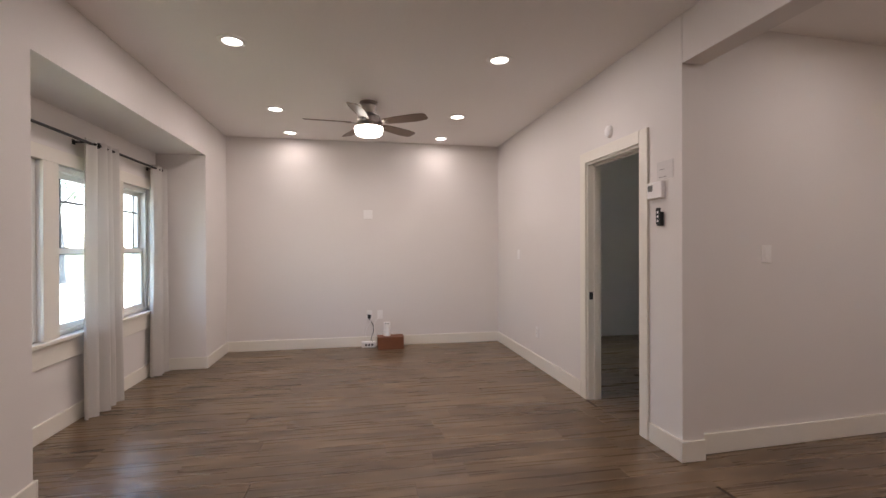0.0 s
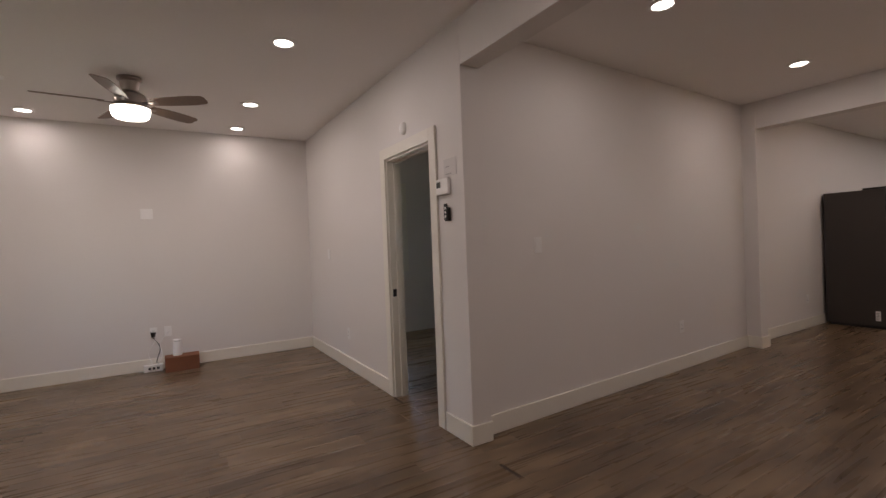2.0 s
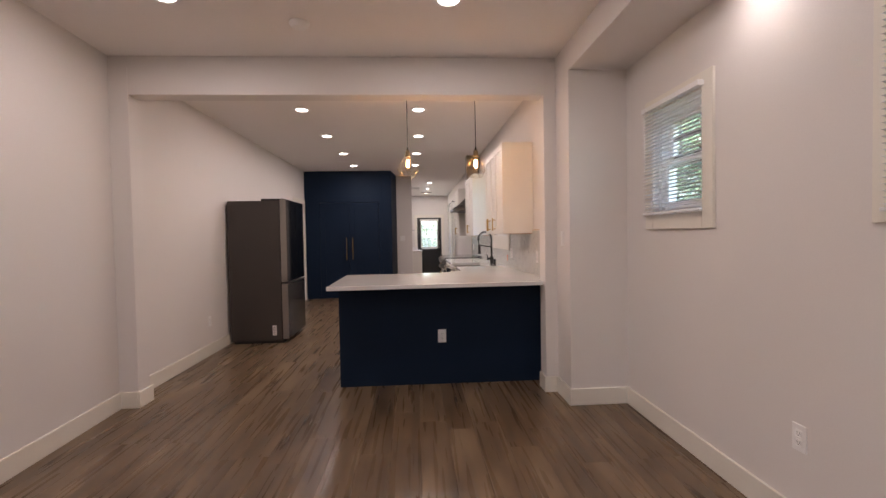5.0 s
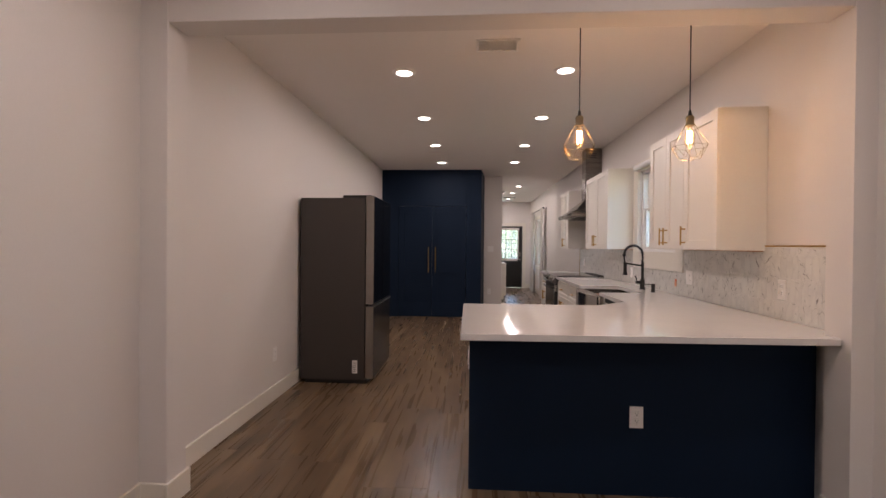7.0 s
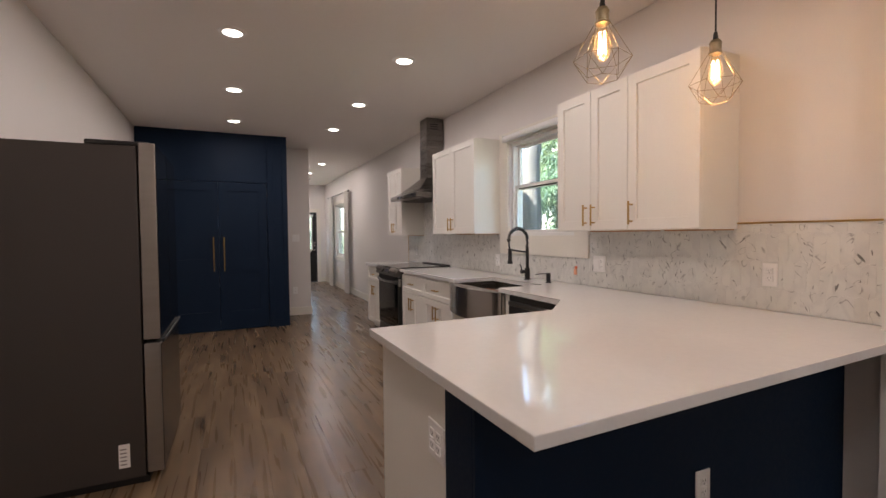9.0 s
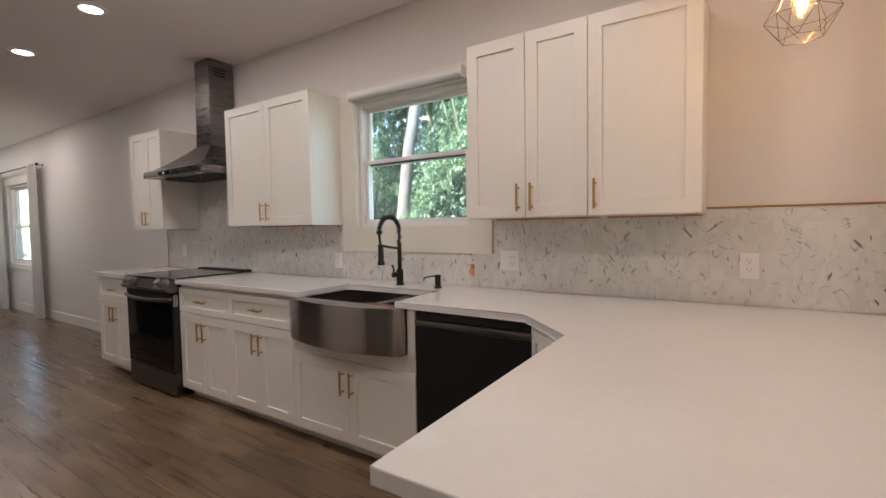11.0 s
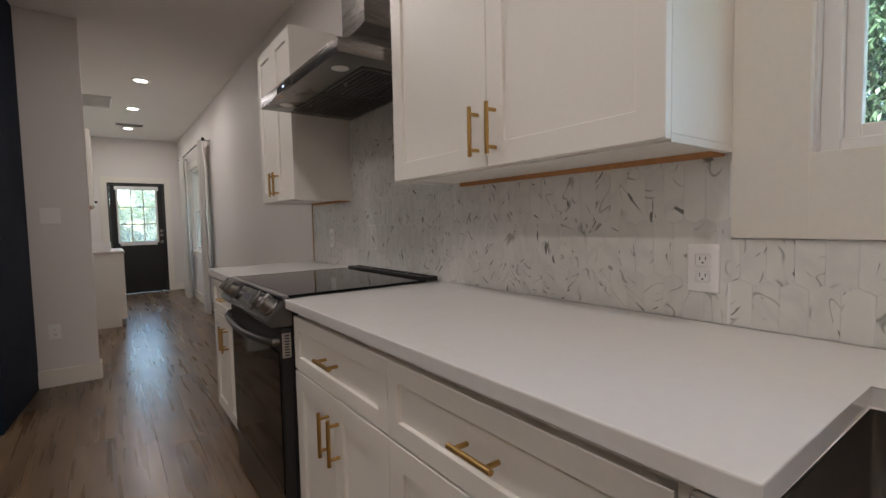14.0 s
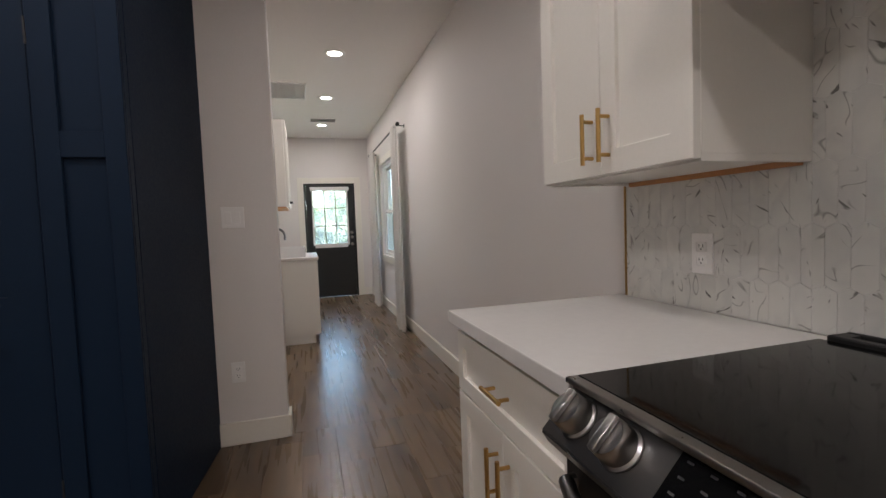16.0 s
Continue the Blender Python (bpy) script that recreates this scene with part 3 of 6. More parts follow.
def holed_slab(bm, m, u0, u1, v0, v1, holes, w0, w1):
    """A slab with rectangular holes (u0, u1, v0, v1) through it, as one connected skin."""
    us = sorted({u0, u1} | {v for h in holes for v in h[:2]})
    vs = sorted({v0, v1} | {v for h in holes for v in h[2:]})

    def solid(i, j):
        if not (0 <= i < len(us) - 1 and 0 <= j < len(vs) - 1):
            return False
        u, v = (us[i] + us[i + 1]) / 2, (vs[j] + vs[j + 1]) / 2
        return not any(a < u < b and c < v < d for a, b, c, d in holes)
    made = {}

    def vert(i, j, k):
        if (i, j, k) not in made:
            made[i, j, k] = bm.verts.new(m @ Vector((us[i], vs[j], (w0, w1)[k])))
        return made[i, j, k]
    for i in range(len(us) - 1):
        for j in range(len(vs) - 1):
            if solid(i, j):
                for k in (0, 1):
                    bm.faces.new((vert(i, j, k), vert(i + 1, j, k), vert(i + 1, j + 1, k), vert(i, j + 1, k)))
                for di, dj, p, q in ((-1, 0, (i, j), (i, j + 1)), (1, 0, (i + 1, j), (i + 1, j + 1)), (0, -1, (i, j), (i + 1, j)), (0, 1, (i, j + 1), (i + 1, j + 1))):
                    if not solid(i + di, j + dj):
                        bm.faces.new((vert(*p, 0), vert(*q, 0), vert(*q, 1), vert(*p, 1)))


def bar_handle(m, u, v, parent, upright=True, ln=0.135, stand=0.032, r=0.006, off=0.02, material=BRASS, name="handle"):
    bm = bmesh.new()
    d = Vector((0, 1, 0)) if upright else Vector((1, 0, 0))
    c = Vector((u, v, off + stand))
    tube(bm, [m @ (c - d * ln / 2), m @ (c + d * ln / 2)], r, 10)
    for s in (-0.36, 0.36):
        p = c + d * ln * s
        tube(bm, [m @ (p - Vector((0, 0, stand))), m @ p], r * 0.85, 8)
    return part(name, bm, material, parent, "brushed brass bar handle", True)


def cabinet(name, label, m, w, h, d, fronts, toe=0.0, material=CABW, group="", underside=False):
    """A unit with its carcass behind w=0 and fronts (kind, u0, u1, v0, v1, handle u, handle v, upright) before it."""
    base = m @ Vector((w / 2, 0, -d / 2))
    t = thing(name, base, label, "cabinet", group)
    bm = bmesh.new()
    if toe:
        bx(bm, 0.0005, w - 0.0005, toe, h, -d, 0, 0.001, 1, m)
        bx(bm, 0.0005, w - 0.0005, 0, toe, -d, -0.065, 0, 1, m)
    elif underside:
        bx(bm, 0.0005, w - 0.0005, 0.016, h, -d, 0, 0.001, 1, m)
    else:
        bx(bm, 0.0005, w - 0.0005, 0, h, -d, 0, 0.001, 1, m)
    part("body", bm, material, t)
    if underside:
        for a, b, c in ((0.0005, 0.018, -d), (w - 0.018, w - 0.0005, -d), (0.0182, w - 0.0182, -0.02)):
            bm = bmesh.new()
            bx(bm, a, b, 0, 0.0158, c, 0, 0, 1, m)
            part("bottom_rail", bm, material, t)
        bm = bmesh.new()
        bx(bm, 0.0185, w - 0.0185, 0.008, 0.0155, -d + 0.022, -0.0205, 0, 1, m)
        part("underside", bm, material, t)
        bm = bmesh.new()
        bx(bm, 0.0185, w - 0.0185, -0.006, 0.0155, -d + 0.002, -d + 0.021, 0, 1, m)
        part("hanging_rail", bm, RAWWOOD, t, "unpainted reddish plywood rail")
    for kind, u0, u1, v0, v1, hu, hv, up in fronts:
        bm = bmesh.new()
        shaker(bm, m, u0 + 0.0015, u1 - 0.0015, v0 + 0.0015, v1 - 0.0015, 0.06 if kind == "door" else 0.045)
        f = part(kind, bm, material, t)
        if hu is not None:
            bar_handle(m, hu, hv, f, up, 0.135 if up else 0.115)
    return t


FX = 2.622


def base_unit(y1, y0, label, drawer=True, top=0.875):
    """Base cabinet on the east wall from y1 (viewer's left) down to y0."""
    w = y1 - y0
    m = facing(FX, y1, 0, 0, -1)
    fr = []
    zt = 0.666 if drawer else top - 0.008
    if drawer:
        fr.append(("drawer_front", 0, w, 0.669, 0.855, w / 2, 0.765, False))
    fr += [("door", 0, w / 2, 0.085, zt, w / 2 - 0.035, zt - 0.12, True), ("door", w / 2, w, 0.085, zt, w / 2 + 0.035, zt - 0.12, True)]
    return cabinet("base_cabinet", label, m, w, top, EAST - FX - 0.002, fr, toe=0.08, group="base cabinets on the window wall")


base_unit(9.70, 9.030, "white shaker base cabinet with brass handles beyond the stove")
base_unit(8.222, 7.572, "white shaker base cabinet with one drawer beside the stove")
base_unit(7.572, 6.905, "white shaker base cabinet with one drawer beside the sink")
m = facing(FX, 6.905, 0, 0, -1)
cabinet("sink_base_cabinet", "white shaker sink base cabinet under the steel apron sink", m, 0.930, 0.64, EAST - FX - 0.002,
        [("door", 0.0, 0.465, 0.085, 0.55, 0.465 - 0.035, 0.43, True), ("door", 0.465, 0.930, 0.085, 0.55, 0.465 + 0.035, 0.43, True)], toe=0.08)
t = thing("filler_panel", (2.9, 6.935, 0.64), "narrow white filler strips beside the apron sink", "panel")
pbox("strip", (FX - 0.018, EAST - 0.004, 6.880, 6.903, 0.6405, 0.875), CABW, t, 0.001)
pbox("strip", (FX - 0.018, EAST - 0.004, 5.976, 6.022, 0.6405, 0.875), CABW, t, 0.001)


def wall_unit(y1, y0, z0, z1, doors, label, fx=2.962):
    w = y1 - y0
    m = facing(fx, y1, z0, 0, -1)
    fr = []
    for i, (a, b, side) in enumerate(doors):
        hu = (b - 0.035) if side > 0 else (a + 0.035)
        fr.append(("door", a * 1.0, b * 1.0, 0.004, z1 - z0 - 0.004, hu, 0.102, True))
    return cabinet("wall_cabinet", label, m, w, z1 - z0, EAST - fx - 0.002, fr, group="wall cabinets over the counter", underside=True)


wall_unit(9.675, 9.075, 1.30, 2.215, [(0, 0.30, 1), (0.30, 0.60, -1)], "white shaker wall cabinet beyond the range hood", 2.932)
wall_unit(8.085, 7.095, 1.31, 2.232, [(0, 0.495, 1), (0.495, 0.99, -1)], "white two-door shaker wall cabinet beside the window")
wall_unit(5.860, 5.228, 1.32, 2.225, [(0, 0.328, 1), (0.328, 0.632, -1)], "white two-door shaker wall cabinet over the dishwasher")
wall_unit(5.2275, 4.772, 1.32, 2.225, [(0, 0.4555, -1)], "white single-door shaker wall cabinet near the peninsula")

# corner and peninsula units
CX0, CY0, CX1, CY1 = 2.615, 5.352, 2.29, 5.095
dl = math.hypot(CX1 - CX0, CY1 - CY0)
m = facing(CX0, CY0, 0, (CX1 - CX0) / dl, (CY1 - CY0) / dl)
t = thing("corner_base_cabinet", (2.75, 5.0, 0), "white diagonal corner base cabinet with a drawer", "cabinet", "peninsula cabinets")
bm = bmesh.new()
prism(bm, [(CX0, CY0), (CX1, CY1), (CX1, 4.50), (EAST - 0.003, 4.50), (EAST - 0.003, CY0)], 0.0, 0.875)
part("body", bm, CABW, t)
for kind, v0, v1, hu, hv, up in (("drawer_front", 0.66, 0.862, dl / 2, 0.765, False), ("door", 0.115, 0.655, 0.045, 0.53, True)):
    bm = bmesh.new()
    shaker(bm, m, 0.008, dl - 0.008, v0, v1, 0.05)
    f = part(kind, bm, CABW, t)
    bar_handle(m, hu, hv, f, up, 0.135)
for i, (a, b) in enumerate(((2.285, 1.85), (1.85, 1.418))):
    w = a - b
    m = facing(a, 5.075, 0, -1, 0)
    cabinet("base_cabinet", "white shaker peninsula base cabinet with one drawer", m, w - 0.001, 0.875, 0.56,
            [("drawer_front", 0, w, 0.66, 0.862, w / 2, 0.765, False), ("door", 0, w / 2, 0.115, 0.655, w / 2 - 0.035, 0.535, True), ("door", w / 2, w, 0.115, 0.655, w / 2 + 0.035, 0.535, True)],
            toe=0.10, group="peninsula cabinets")
t = thing("end_panel", (1.406, 4.7, 0), "white painted end panel of the peninsula", "panel")
pbox("panel", (1.395, 1.4165, 4.472, 5.09, 0.0, 0.878), CABW, t, 0.001)
t = thing("peninsula_panel", (2.2, 4.294, 0), "dark navy painted panel on the peninsula's dining side", "panel")
pbox("panel", (1.395, 3.205, 4.286, 4.302, 0.0, 0.878), NAVY, t, 0.001)
t = thing("peninsula_stud_wall", (2.2, 4.40, 0), "low navy painted half wall behind the peninsula cabinets", "panel")
pbox("core", (1.395, 3.205, 4.303, 4.470, 0.0, 0.878), NAVY, t, 0.001)

# countertops
t = thing("countertop", (2.4, 5.0, 0.885), "white polished quartz countertop with an L-shaped peninsula", "countertop")
bm = bmesh.new()
prism(bm, [(1.352, 3.968), (3.131, 4.030), (3.131, 4.145), (EAST - 0.0098, 4.145), (EAST - 0.0098, 6.88), (EAST - 0.0098, 8.221), (2.575, 8.221), (2.578, 6.812),
           (2.985, 6.812), (2.985, 6.085), (2.583, 6.085), (2.583, 5.385), (2.315, 5.125), (1.345, 5.115)], 0.882, 0.915, 0.003)
part("slab", bm, QUARTZ, t)
t = thing("countertop", (2.9, 9.4, 0.885), "short white quartz countertop beyond the stove", "countertop")
bm = bmesh.new()
prism(bm, [(2.578, 9.016), (EAST - 0.0098, 9.016), (EAST - 0.0098, 9.727), (2.583, 9.727)], 0.8755, 0.915, 0.003)
part("slab", bm, QUARTZ, t)

# apron sink
t = thing("apron_sink", (2.8, 6.44, 0.64), "brushed stainless steel apron-front double sink with bowed front", "sink")
bm = bmesh.new()
Y0, Y1, N = 6.028, 6.874, 24
pts = []
for i in range(N + 1):
    s = i / N
    pts.append((2.585 - 0.085 * math.sin(math.pi * s) ** 0.8 - 0.02, Y0 + (Y1 - Y0) * s))
prism(bm, pts + [(2.612, Y1), (2.612, Y0)], 0.645, 0.882, 0.004)
part("apron", bm, APRON, t, "bowed brushed steel apron", True)
bm = bmesh.new()


def basin(bm, x0, x1, y0, y1, z0, z1, tk=0.004):
    """An open steel bowl in one skin: outer box, rim and inner box with rounded inner corners."""
    def ring(d, z):
        return [bm.verts.new(p) for p in ((x0 + d, y0 + d, z), (x1 - d, y0 + d, z), (x1 - d, y1 - d, z), (x0 + d, y1 - d, z))]
    ob, ot, it, ib = ring(0, z0), ring(0, z1), ring(tk, z1), ring(tk, z0 + tk)
    bm.faces.new(ob[::-1])
    bm.faces.new(ib)
    for a, b in ((ob, ot), (ot, it), (it, ib)):
        for i in range(4):
            bm.faces.new((a[i], a[(i + 1) % 4], b[(i + 1) % 4], b[i]))
    inner = set(ib)
    bmesh.ops.bevel(bm, geom=[e for e in bm.edges if e.verts[0] in inner or e.verts[1] in inner], offset=0.016, segments=4, affect="EDGES", profile=0.5)


basin(bm, 2.615, 3.0, 6.292, 6.815, 0.665, 0.878)
part("large_basin", bm, SINKIN, t, "", True)
bm = bmesh.new()
basin(bm, 2.615, 3.0, 6.07, 6.284, 0.665, 0.870)
part("small_basin", bm, SINKIN, t, "", True)
bm = bmesh.new()
bx(bm, 2.619, 2.996, 6.278, 6.298, 0.862, 0.874, 0.004, 2)
part("divider", bm, STEEL, t, "", True)
bm = bmesh.new()
for i in range(11):
    x = 2.655 + i * 0.029
    tube(bm, [(x, 6.325, 0.687), (x, 6.785, 0.687)], 0.003, 6)
for y in (6.335, 6.775):
    tube(bm, [(2.645, y, 0.682), (2.955, y, 0.682)], 0.003, 6)
part("bottom_grid", bm, STEEL, t, "steel wire bottom grid", True)
bm = bmesh.new()
lathe(bm, (2.81, 6.175, 0.669), [(0.0, 0.008), (0.03, 0.006), (0.045, 0.001)], 20)
part("drain", bm, BLACK, t, "", True)
pbox("ledge", (2.970, 2.984, 6.078, 6.275, 0.858, 0.870), CARDBOX, t, 0.002, "reddish wooden rim strip")
pbox("ledge", (2.616, 2.634, 6.060, 6.32, 0.8715, 0.8845), CARDBOX, t, 0.002, "reddish wooden rim strip")

# faucet
t = thing("kitchen_faucet", (3.11, 6.47, 0.915), "matte black spring pull-down kitchen faucet behind the sink", "faucet")
fxx, fyy = 3.11, 6.47
DX, DY = -0.9976, 0.07


def out(d, z):
    """A point of the faucet d out from its stem towards the sink, at height z."""
    return Vector((fxx + DX * d, fyy + DY * d, z))


bm = bmesh.new()
lathe(bm, (fxx, fyy, 0.915), [(0.0, 0.0), (0.028, 0.0), (0.028, 0.006), (0.0225, 0.009), (0.0225, 0.096), (0.019, 0.101), (0.0, 0.101)], 20)
part("base", bm, BLACK, t, "", True)
bm = bmesh.new()
cyl(bm, (fxx, fyy, 1.016), (fxx, fyy, 1.19), 0.0135, 0.0135, 14)
part("stem", bm, BLACK, t, "", True)
arc = [out(0, 1.19), out(0, 1.22)] + [out(0.088 - 0.088 * math.cos(a), 1.258 + 0.092 * math.sin(a)) for a in [math.pi * i / 40 for i in range(41)]] + [out(0.177, 1.245)]
bm = bmesh.new()
tube(bm, arc + [out(0.175, 1.215), out(0.168, 1.18)], 0.0075, 10)
part("hose", bm, BLACK, t, "", True)
bm = bmesh.new()
coil = []
turns = 24
for i in range(turns * 10 + 1):
    s = i / (turns * 10) * (len(arc) - 2)
    k = min(int(s), len(arc) - 2)
    p = arc[k].lerp(arc[k + 1], s - k)
    d = (arc[k + 1] - arc[k]).normalized()
    u = Vector((DY, -DX, 0))
    v = d.cross(u).normalized()
    a = i * 6.2832 / 10
    coil.append(p + 0.0135 * (math.cos(a) * u + math.sin(a) * v))
tube(bm, coil, 0.0031, 5)
part("spring", bm, BLACK, t, "", True)
bm = bmesh.new()
lathe(bm, out(0.177, 1.24), [(0.0, 0.0), (0.012, 0.002), (0.018, 0.012), (0.017, 0.024), (0.0, 0.03)], 16)
part("collar", bm, BLACK, t, "", True)
bm = bmesh.new()
lathe(bm, out(0.166, 1.055), [(0.0, 0.0), (0.022, 0.0), (0.023, 0.012), (0.0175, 0.03), (0.0165, 0.112), (0.019, 0.115), (0.019, 0.126), (0.0, 0.13)], 18)
part("spray_head", bm, BLACK, t, "", True)
bm = bmesh.new()
tube(bm, [out(0, 1.150), out(0.08, 1.160), out(0.15, 1.172)], 0.008, 10)
part("holder_arm", bm, BLACK, t, "", True)
bm = bmesh.new()
tube(bm, [out(0.018, 0.985), out(0.062, 0.985)], 0.0165, 14)
part("lever_hub", bm, BLACK, t, "", True)
bm = bmesh.new()
tube(bm, [out(0.056, 0.99), out(0.057, 1.028), out(0.072, 1.048)], 0.0055, 10)
part("lever", bm, BLACK, t, "", True)
t = thing("soap_dispenser", (3.10, 6.17, 0.915), "matte black soap dispenser set in the countertop", "soap dispenser")
bm = bmesh.new()
lathe(bm, (3.10, 6.17, 0.915), [(0.0, 0.0), (0.023, 0.0), (0.023, 0.005), (0.0165, 0.009), (0.0165, 0.05), (0.0175, 0.052), (0.0175, 0.079), (0.0, 0.08)], 18)
part("pump", bm, BLACK, t, "", True)
bm = bmesh.new()
tube(bm, [(3.10, 6.17, 0.988), (3.05, 6.185, 0.989), (3.005, 6.197, 0.986), (2.996, 6.199, 0.980)], 0.004, 8)
part("spout", bm, BLACK, t, "", True)

# dishwasher
t = thing("dishwasher", (2.9, 5.66, 0.0), "black steel dishwasher under the quartz counter", "dishwasher")
pbox("body", (2.615, EAST - 0.02, 5.354, 5.972, 0.08, 0.8785), BLACK, t, 0.002)
pbox("door", (2.592, 2.614, 5.358, 5.965, 0.11, 0.80), DWBLACK, t, 0.004, "", 2)
bm = bmesh.new()
bx(bm, 2.600, 2.614, 5.358, 5.965, 0.836, 0.873, 0.002)
part("control_strip", bm, BLACK, t)
bm = bmesh.new()
bx(bm, 2.586, 2.614, 5.358, 5.965, 0.803, 0.834, 0.006, 2)
part("pocket_handle", bm, DSTEEL, t, "bevelled steel pocket handle", True)
pbox("kickplate", (2.67, 2.69, 5.362, 5.96, 0.0, 0.08), BLACK, t)

# stove
SY0, SY1 = 8.227, 9.005
t = thing("stove", (2.9, 8.66, 0.0), "slide-in electric range with black glass top and steel knobs", "stove")
pbox("body", (2.60, EAST - 0.03, SY0, SY1, 0.05, 0.906), BLACK, t, 0.002)
pbox("foot_base", (2.66, EAST - 0.05, SY0 + 0.02, SY1 - 0.02, 0.0, 0.05), BLACK, t)
pbox("front_trim", (2.566, 2.5895, SY0 - 0.004, SY1 + 0.004, 0.9155, 0.9262), KNOB, t, 0.003, "brushed steel edge strip along the cooktop", 2)
pbox("cooktop", (2.590, EAST - 0.085, SY0 - 0.004, SY1 + 0.004, 0.9165, 0.9255), BLKGLASS, t, 0.002, "black ceramic glass cooktop")
bm = bmesh.new()
bx(bm, EAST - 0.084, EAST - 0.062, SY0 + 0.01, SY1 - 0.01, 0.9165, 0.936, 0.004, 2)
bx(bm, EAST - 0.030, EAST - 0.016, SY0 + 0.01, SY1 - 0.01, 0.9165, 0.936, 0.004, 2)
bx(bm, EAST - 0.0615, EAST - 0.0305, SY0 + 0.01, SY1 - 0.01, 0.9165, 0.926)
for i in range(5):
    y = SY0 + 0.012 + i * (SY1 - SY0 - 0.052) / 4
    bx(bm, EAST - 0.0615, EAST - 0.0305, y, y + 0.028, 0.9262, 0.9345)
part("rear_vent", bm, BLACK, t, "black slotted rear vent")
bm = bmesh.new()
prof = [(2.584, 0.915), (2.515, 0.843), (2.530, 0.819), (2.600, 0.818), (2.600, 0.915)]
lo = [bm.verts.new((x, SY0, z)) for x, z in prof]
hi = [bm.verts.new((x, SY1, z)) for x, z in prof]
fs = [bm.faces.new(lo), bm.faces.new(hi[::-1])] + [bm.faces.new((lo[i], hi[i], hi[(i + 1) % 5], lo[(i + 1) % 5])) for i in range(5)]
bmesh.ops.bevel(bm, geom=list({e for f in fs for e in f.edges}), offset=0.003, segments=2, affect="EDGES")
panel = part("control_panel", bm, DSTEEL, t, "dark brushed steel control panel", True)
slope = Vector((-0.069, 0, -0.072)).normalized()
outn = Vector((-0.072, 0, 0.069)).normalized()
face_m = Matrix(((outn.x * 0 + 0, slope.x, outn.x, 2.552), (-1, 0, 0, 0), (0, slope.z, outn.z, 0.8875), (0, 0, 0, 1)))
for y in (8.294, 8.394, 8.845, 8.945):
    bm = bmesh.new()
    mm = face_m.copy()
    mm.translation = Vector((2.5505, y, 0.8800))
    lathe(bm, (0, 0, 0), [(0.0, 0.001), (0.035, 0.001), (0.035, 0.004), (0.031, 0.007), (0.030, 0.028), (0.027, 0.034), (0.0, 0.035)], 24, mm)
    bx(bm, -0.008, 0.008, -0.029, 0.029, 0.034, 0.044, 0.004, 2, mm)
    part("knob", bm, KNOB, panel, "brushed steel knob", True)
bm = bmesh.new()
mm = face_m.copy()
mm.translation = Vector((2.5505, 8.615, 0.8800))
bx(bm, -0.150, 0.150, -0.044, 0.043, 0.0005, 0.003, 0.001, 1, mm)
part("display", bm, BLKGLASS, panel, "black glass touch display")
bm = bmesh.new()
for i in range(9):
    for j in range(4):
        if 3 <= i <= 5 and j < 3:
            continue
        bx(bm, -0.137 + i * 0.032, -0.128 + i * 0.032, -0.033 + j * 0.021, -0.030 + j * 0.021, 0.0031, 0.0036, 0, 1, mm)
part("display_marks", bm, surface("dim_print", (0.022, 0.022, 0.026), 0.5), panel, "small dim printed marks")["kind"] = "stuff"
bm = bmesh.new()
for k, on in enumerate(("bcafgd", "bc", "abdeg", "acdfg")):
    u = -0.030 + k * 0.011 + (0.006 if k > 1 else 0)
    for c, box in (("a", (0, 0.008, -0.012, -0.0105)), ("g", (0, 0.008, -0.0007, 0.0007)), ("d", (0, 0.008, 0.0105, 0.012)), ("f", (0, 0.0013, -0.0105, -0.0007)),
                   ("b", (0.0067, 0.008, -0.0105, -0.0007)), ("e", (0, 0.0013, 0.0007, 0.0105)), ("c", (0.0067, 0.008, 0.0007, 0.0105))):
        if c in on:
            bx(bm, u + box[0], u + box[1], box[2], box[3], 0.0031, 0.0036, 0, 1, mm)
part("clock_digits", bm, glowing("blue_digits", (0.006, 0.014, 0.12), 0.03), panel, "small glowing blue clock digits")["kind"] = "stuff"
pbox("oven_door", (2.56, 2.60, SY0 + 0.004, SY1 - 0.004, 0.195, 0.813), BLACK, t, 0.004, "black oven door", 2)
pbox("oven_window", (2.5565, 2.5605, SY0 + 0.025, SY1 - 0.025, 0.21, 0.725), BLKGLASS, t, 0.001, "black glass oven window")
bm = bmesh.new()
hp = [(2.565, SY0 + 0.03, 0.762)] + [(2.545 - 0.035 * math.sin(math.pi * i / 16) ** 0.5, SY0 + 0.03 + (SY1 - SY0 - 0.06) * i / 16, 0.762 - 0.012 * math.sin(math.pi * i / 16)) for i in range(17)] + [(2.565, SY1 - 0.03, 0.762)]
tube(bm, hp, 0.014, 10)
part("oven_handle", bm, DSTEEL, t, "dark steel bowed handle", True)
for y, out_y in ((SY0 + 0.004, -1), (SY1 - 0.004, 1)):
    a, b = sorted((y, y + out_y * 0.003))
    v = pbox("door_vent", (2.5625, 2.594, a, b, 0.708, 0.795), STEEL, t, 0.001, "small slotted steel vent plate")
    bm = bmesh.new()
    for i in range(8):
        bx(bm, 2.571, 2.587, min(a, b) - (0.0008 if out_y < 0 else -0.0025), min(a, b) + (0.0005 if out_y < 0 else 0.0038), 0.715 + i * 0.0098, 0.7195 + i * 0.0098)
    part("vent_slots", bm, BLACK, v, "dark slots")["kind"] = "stuff"
pbox("drawer", (2.562, 2.60, SY0 + 0.004, SY1 - 0.004, 0.018, 0.188), DSTEEL, t, 0.004, "dark steel storage drawer", 2)

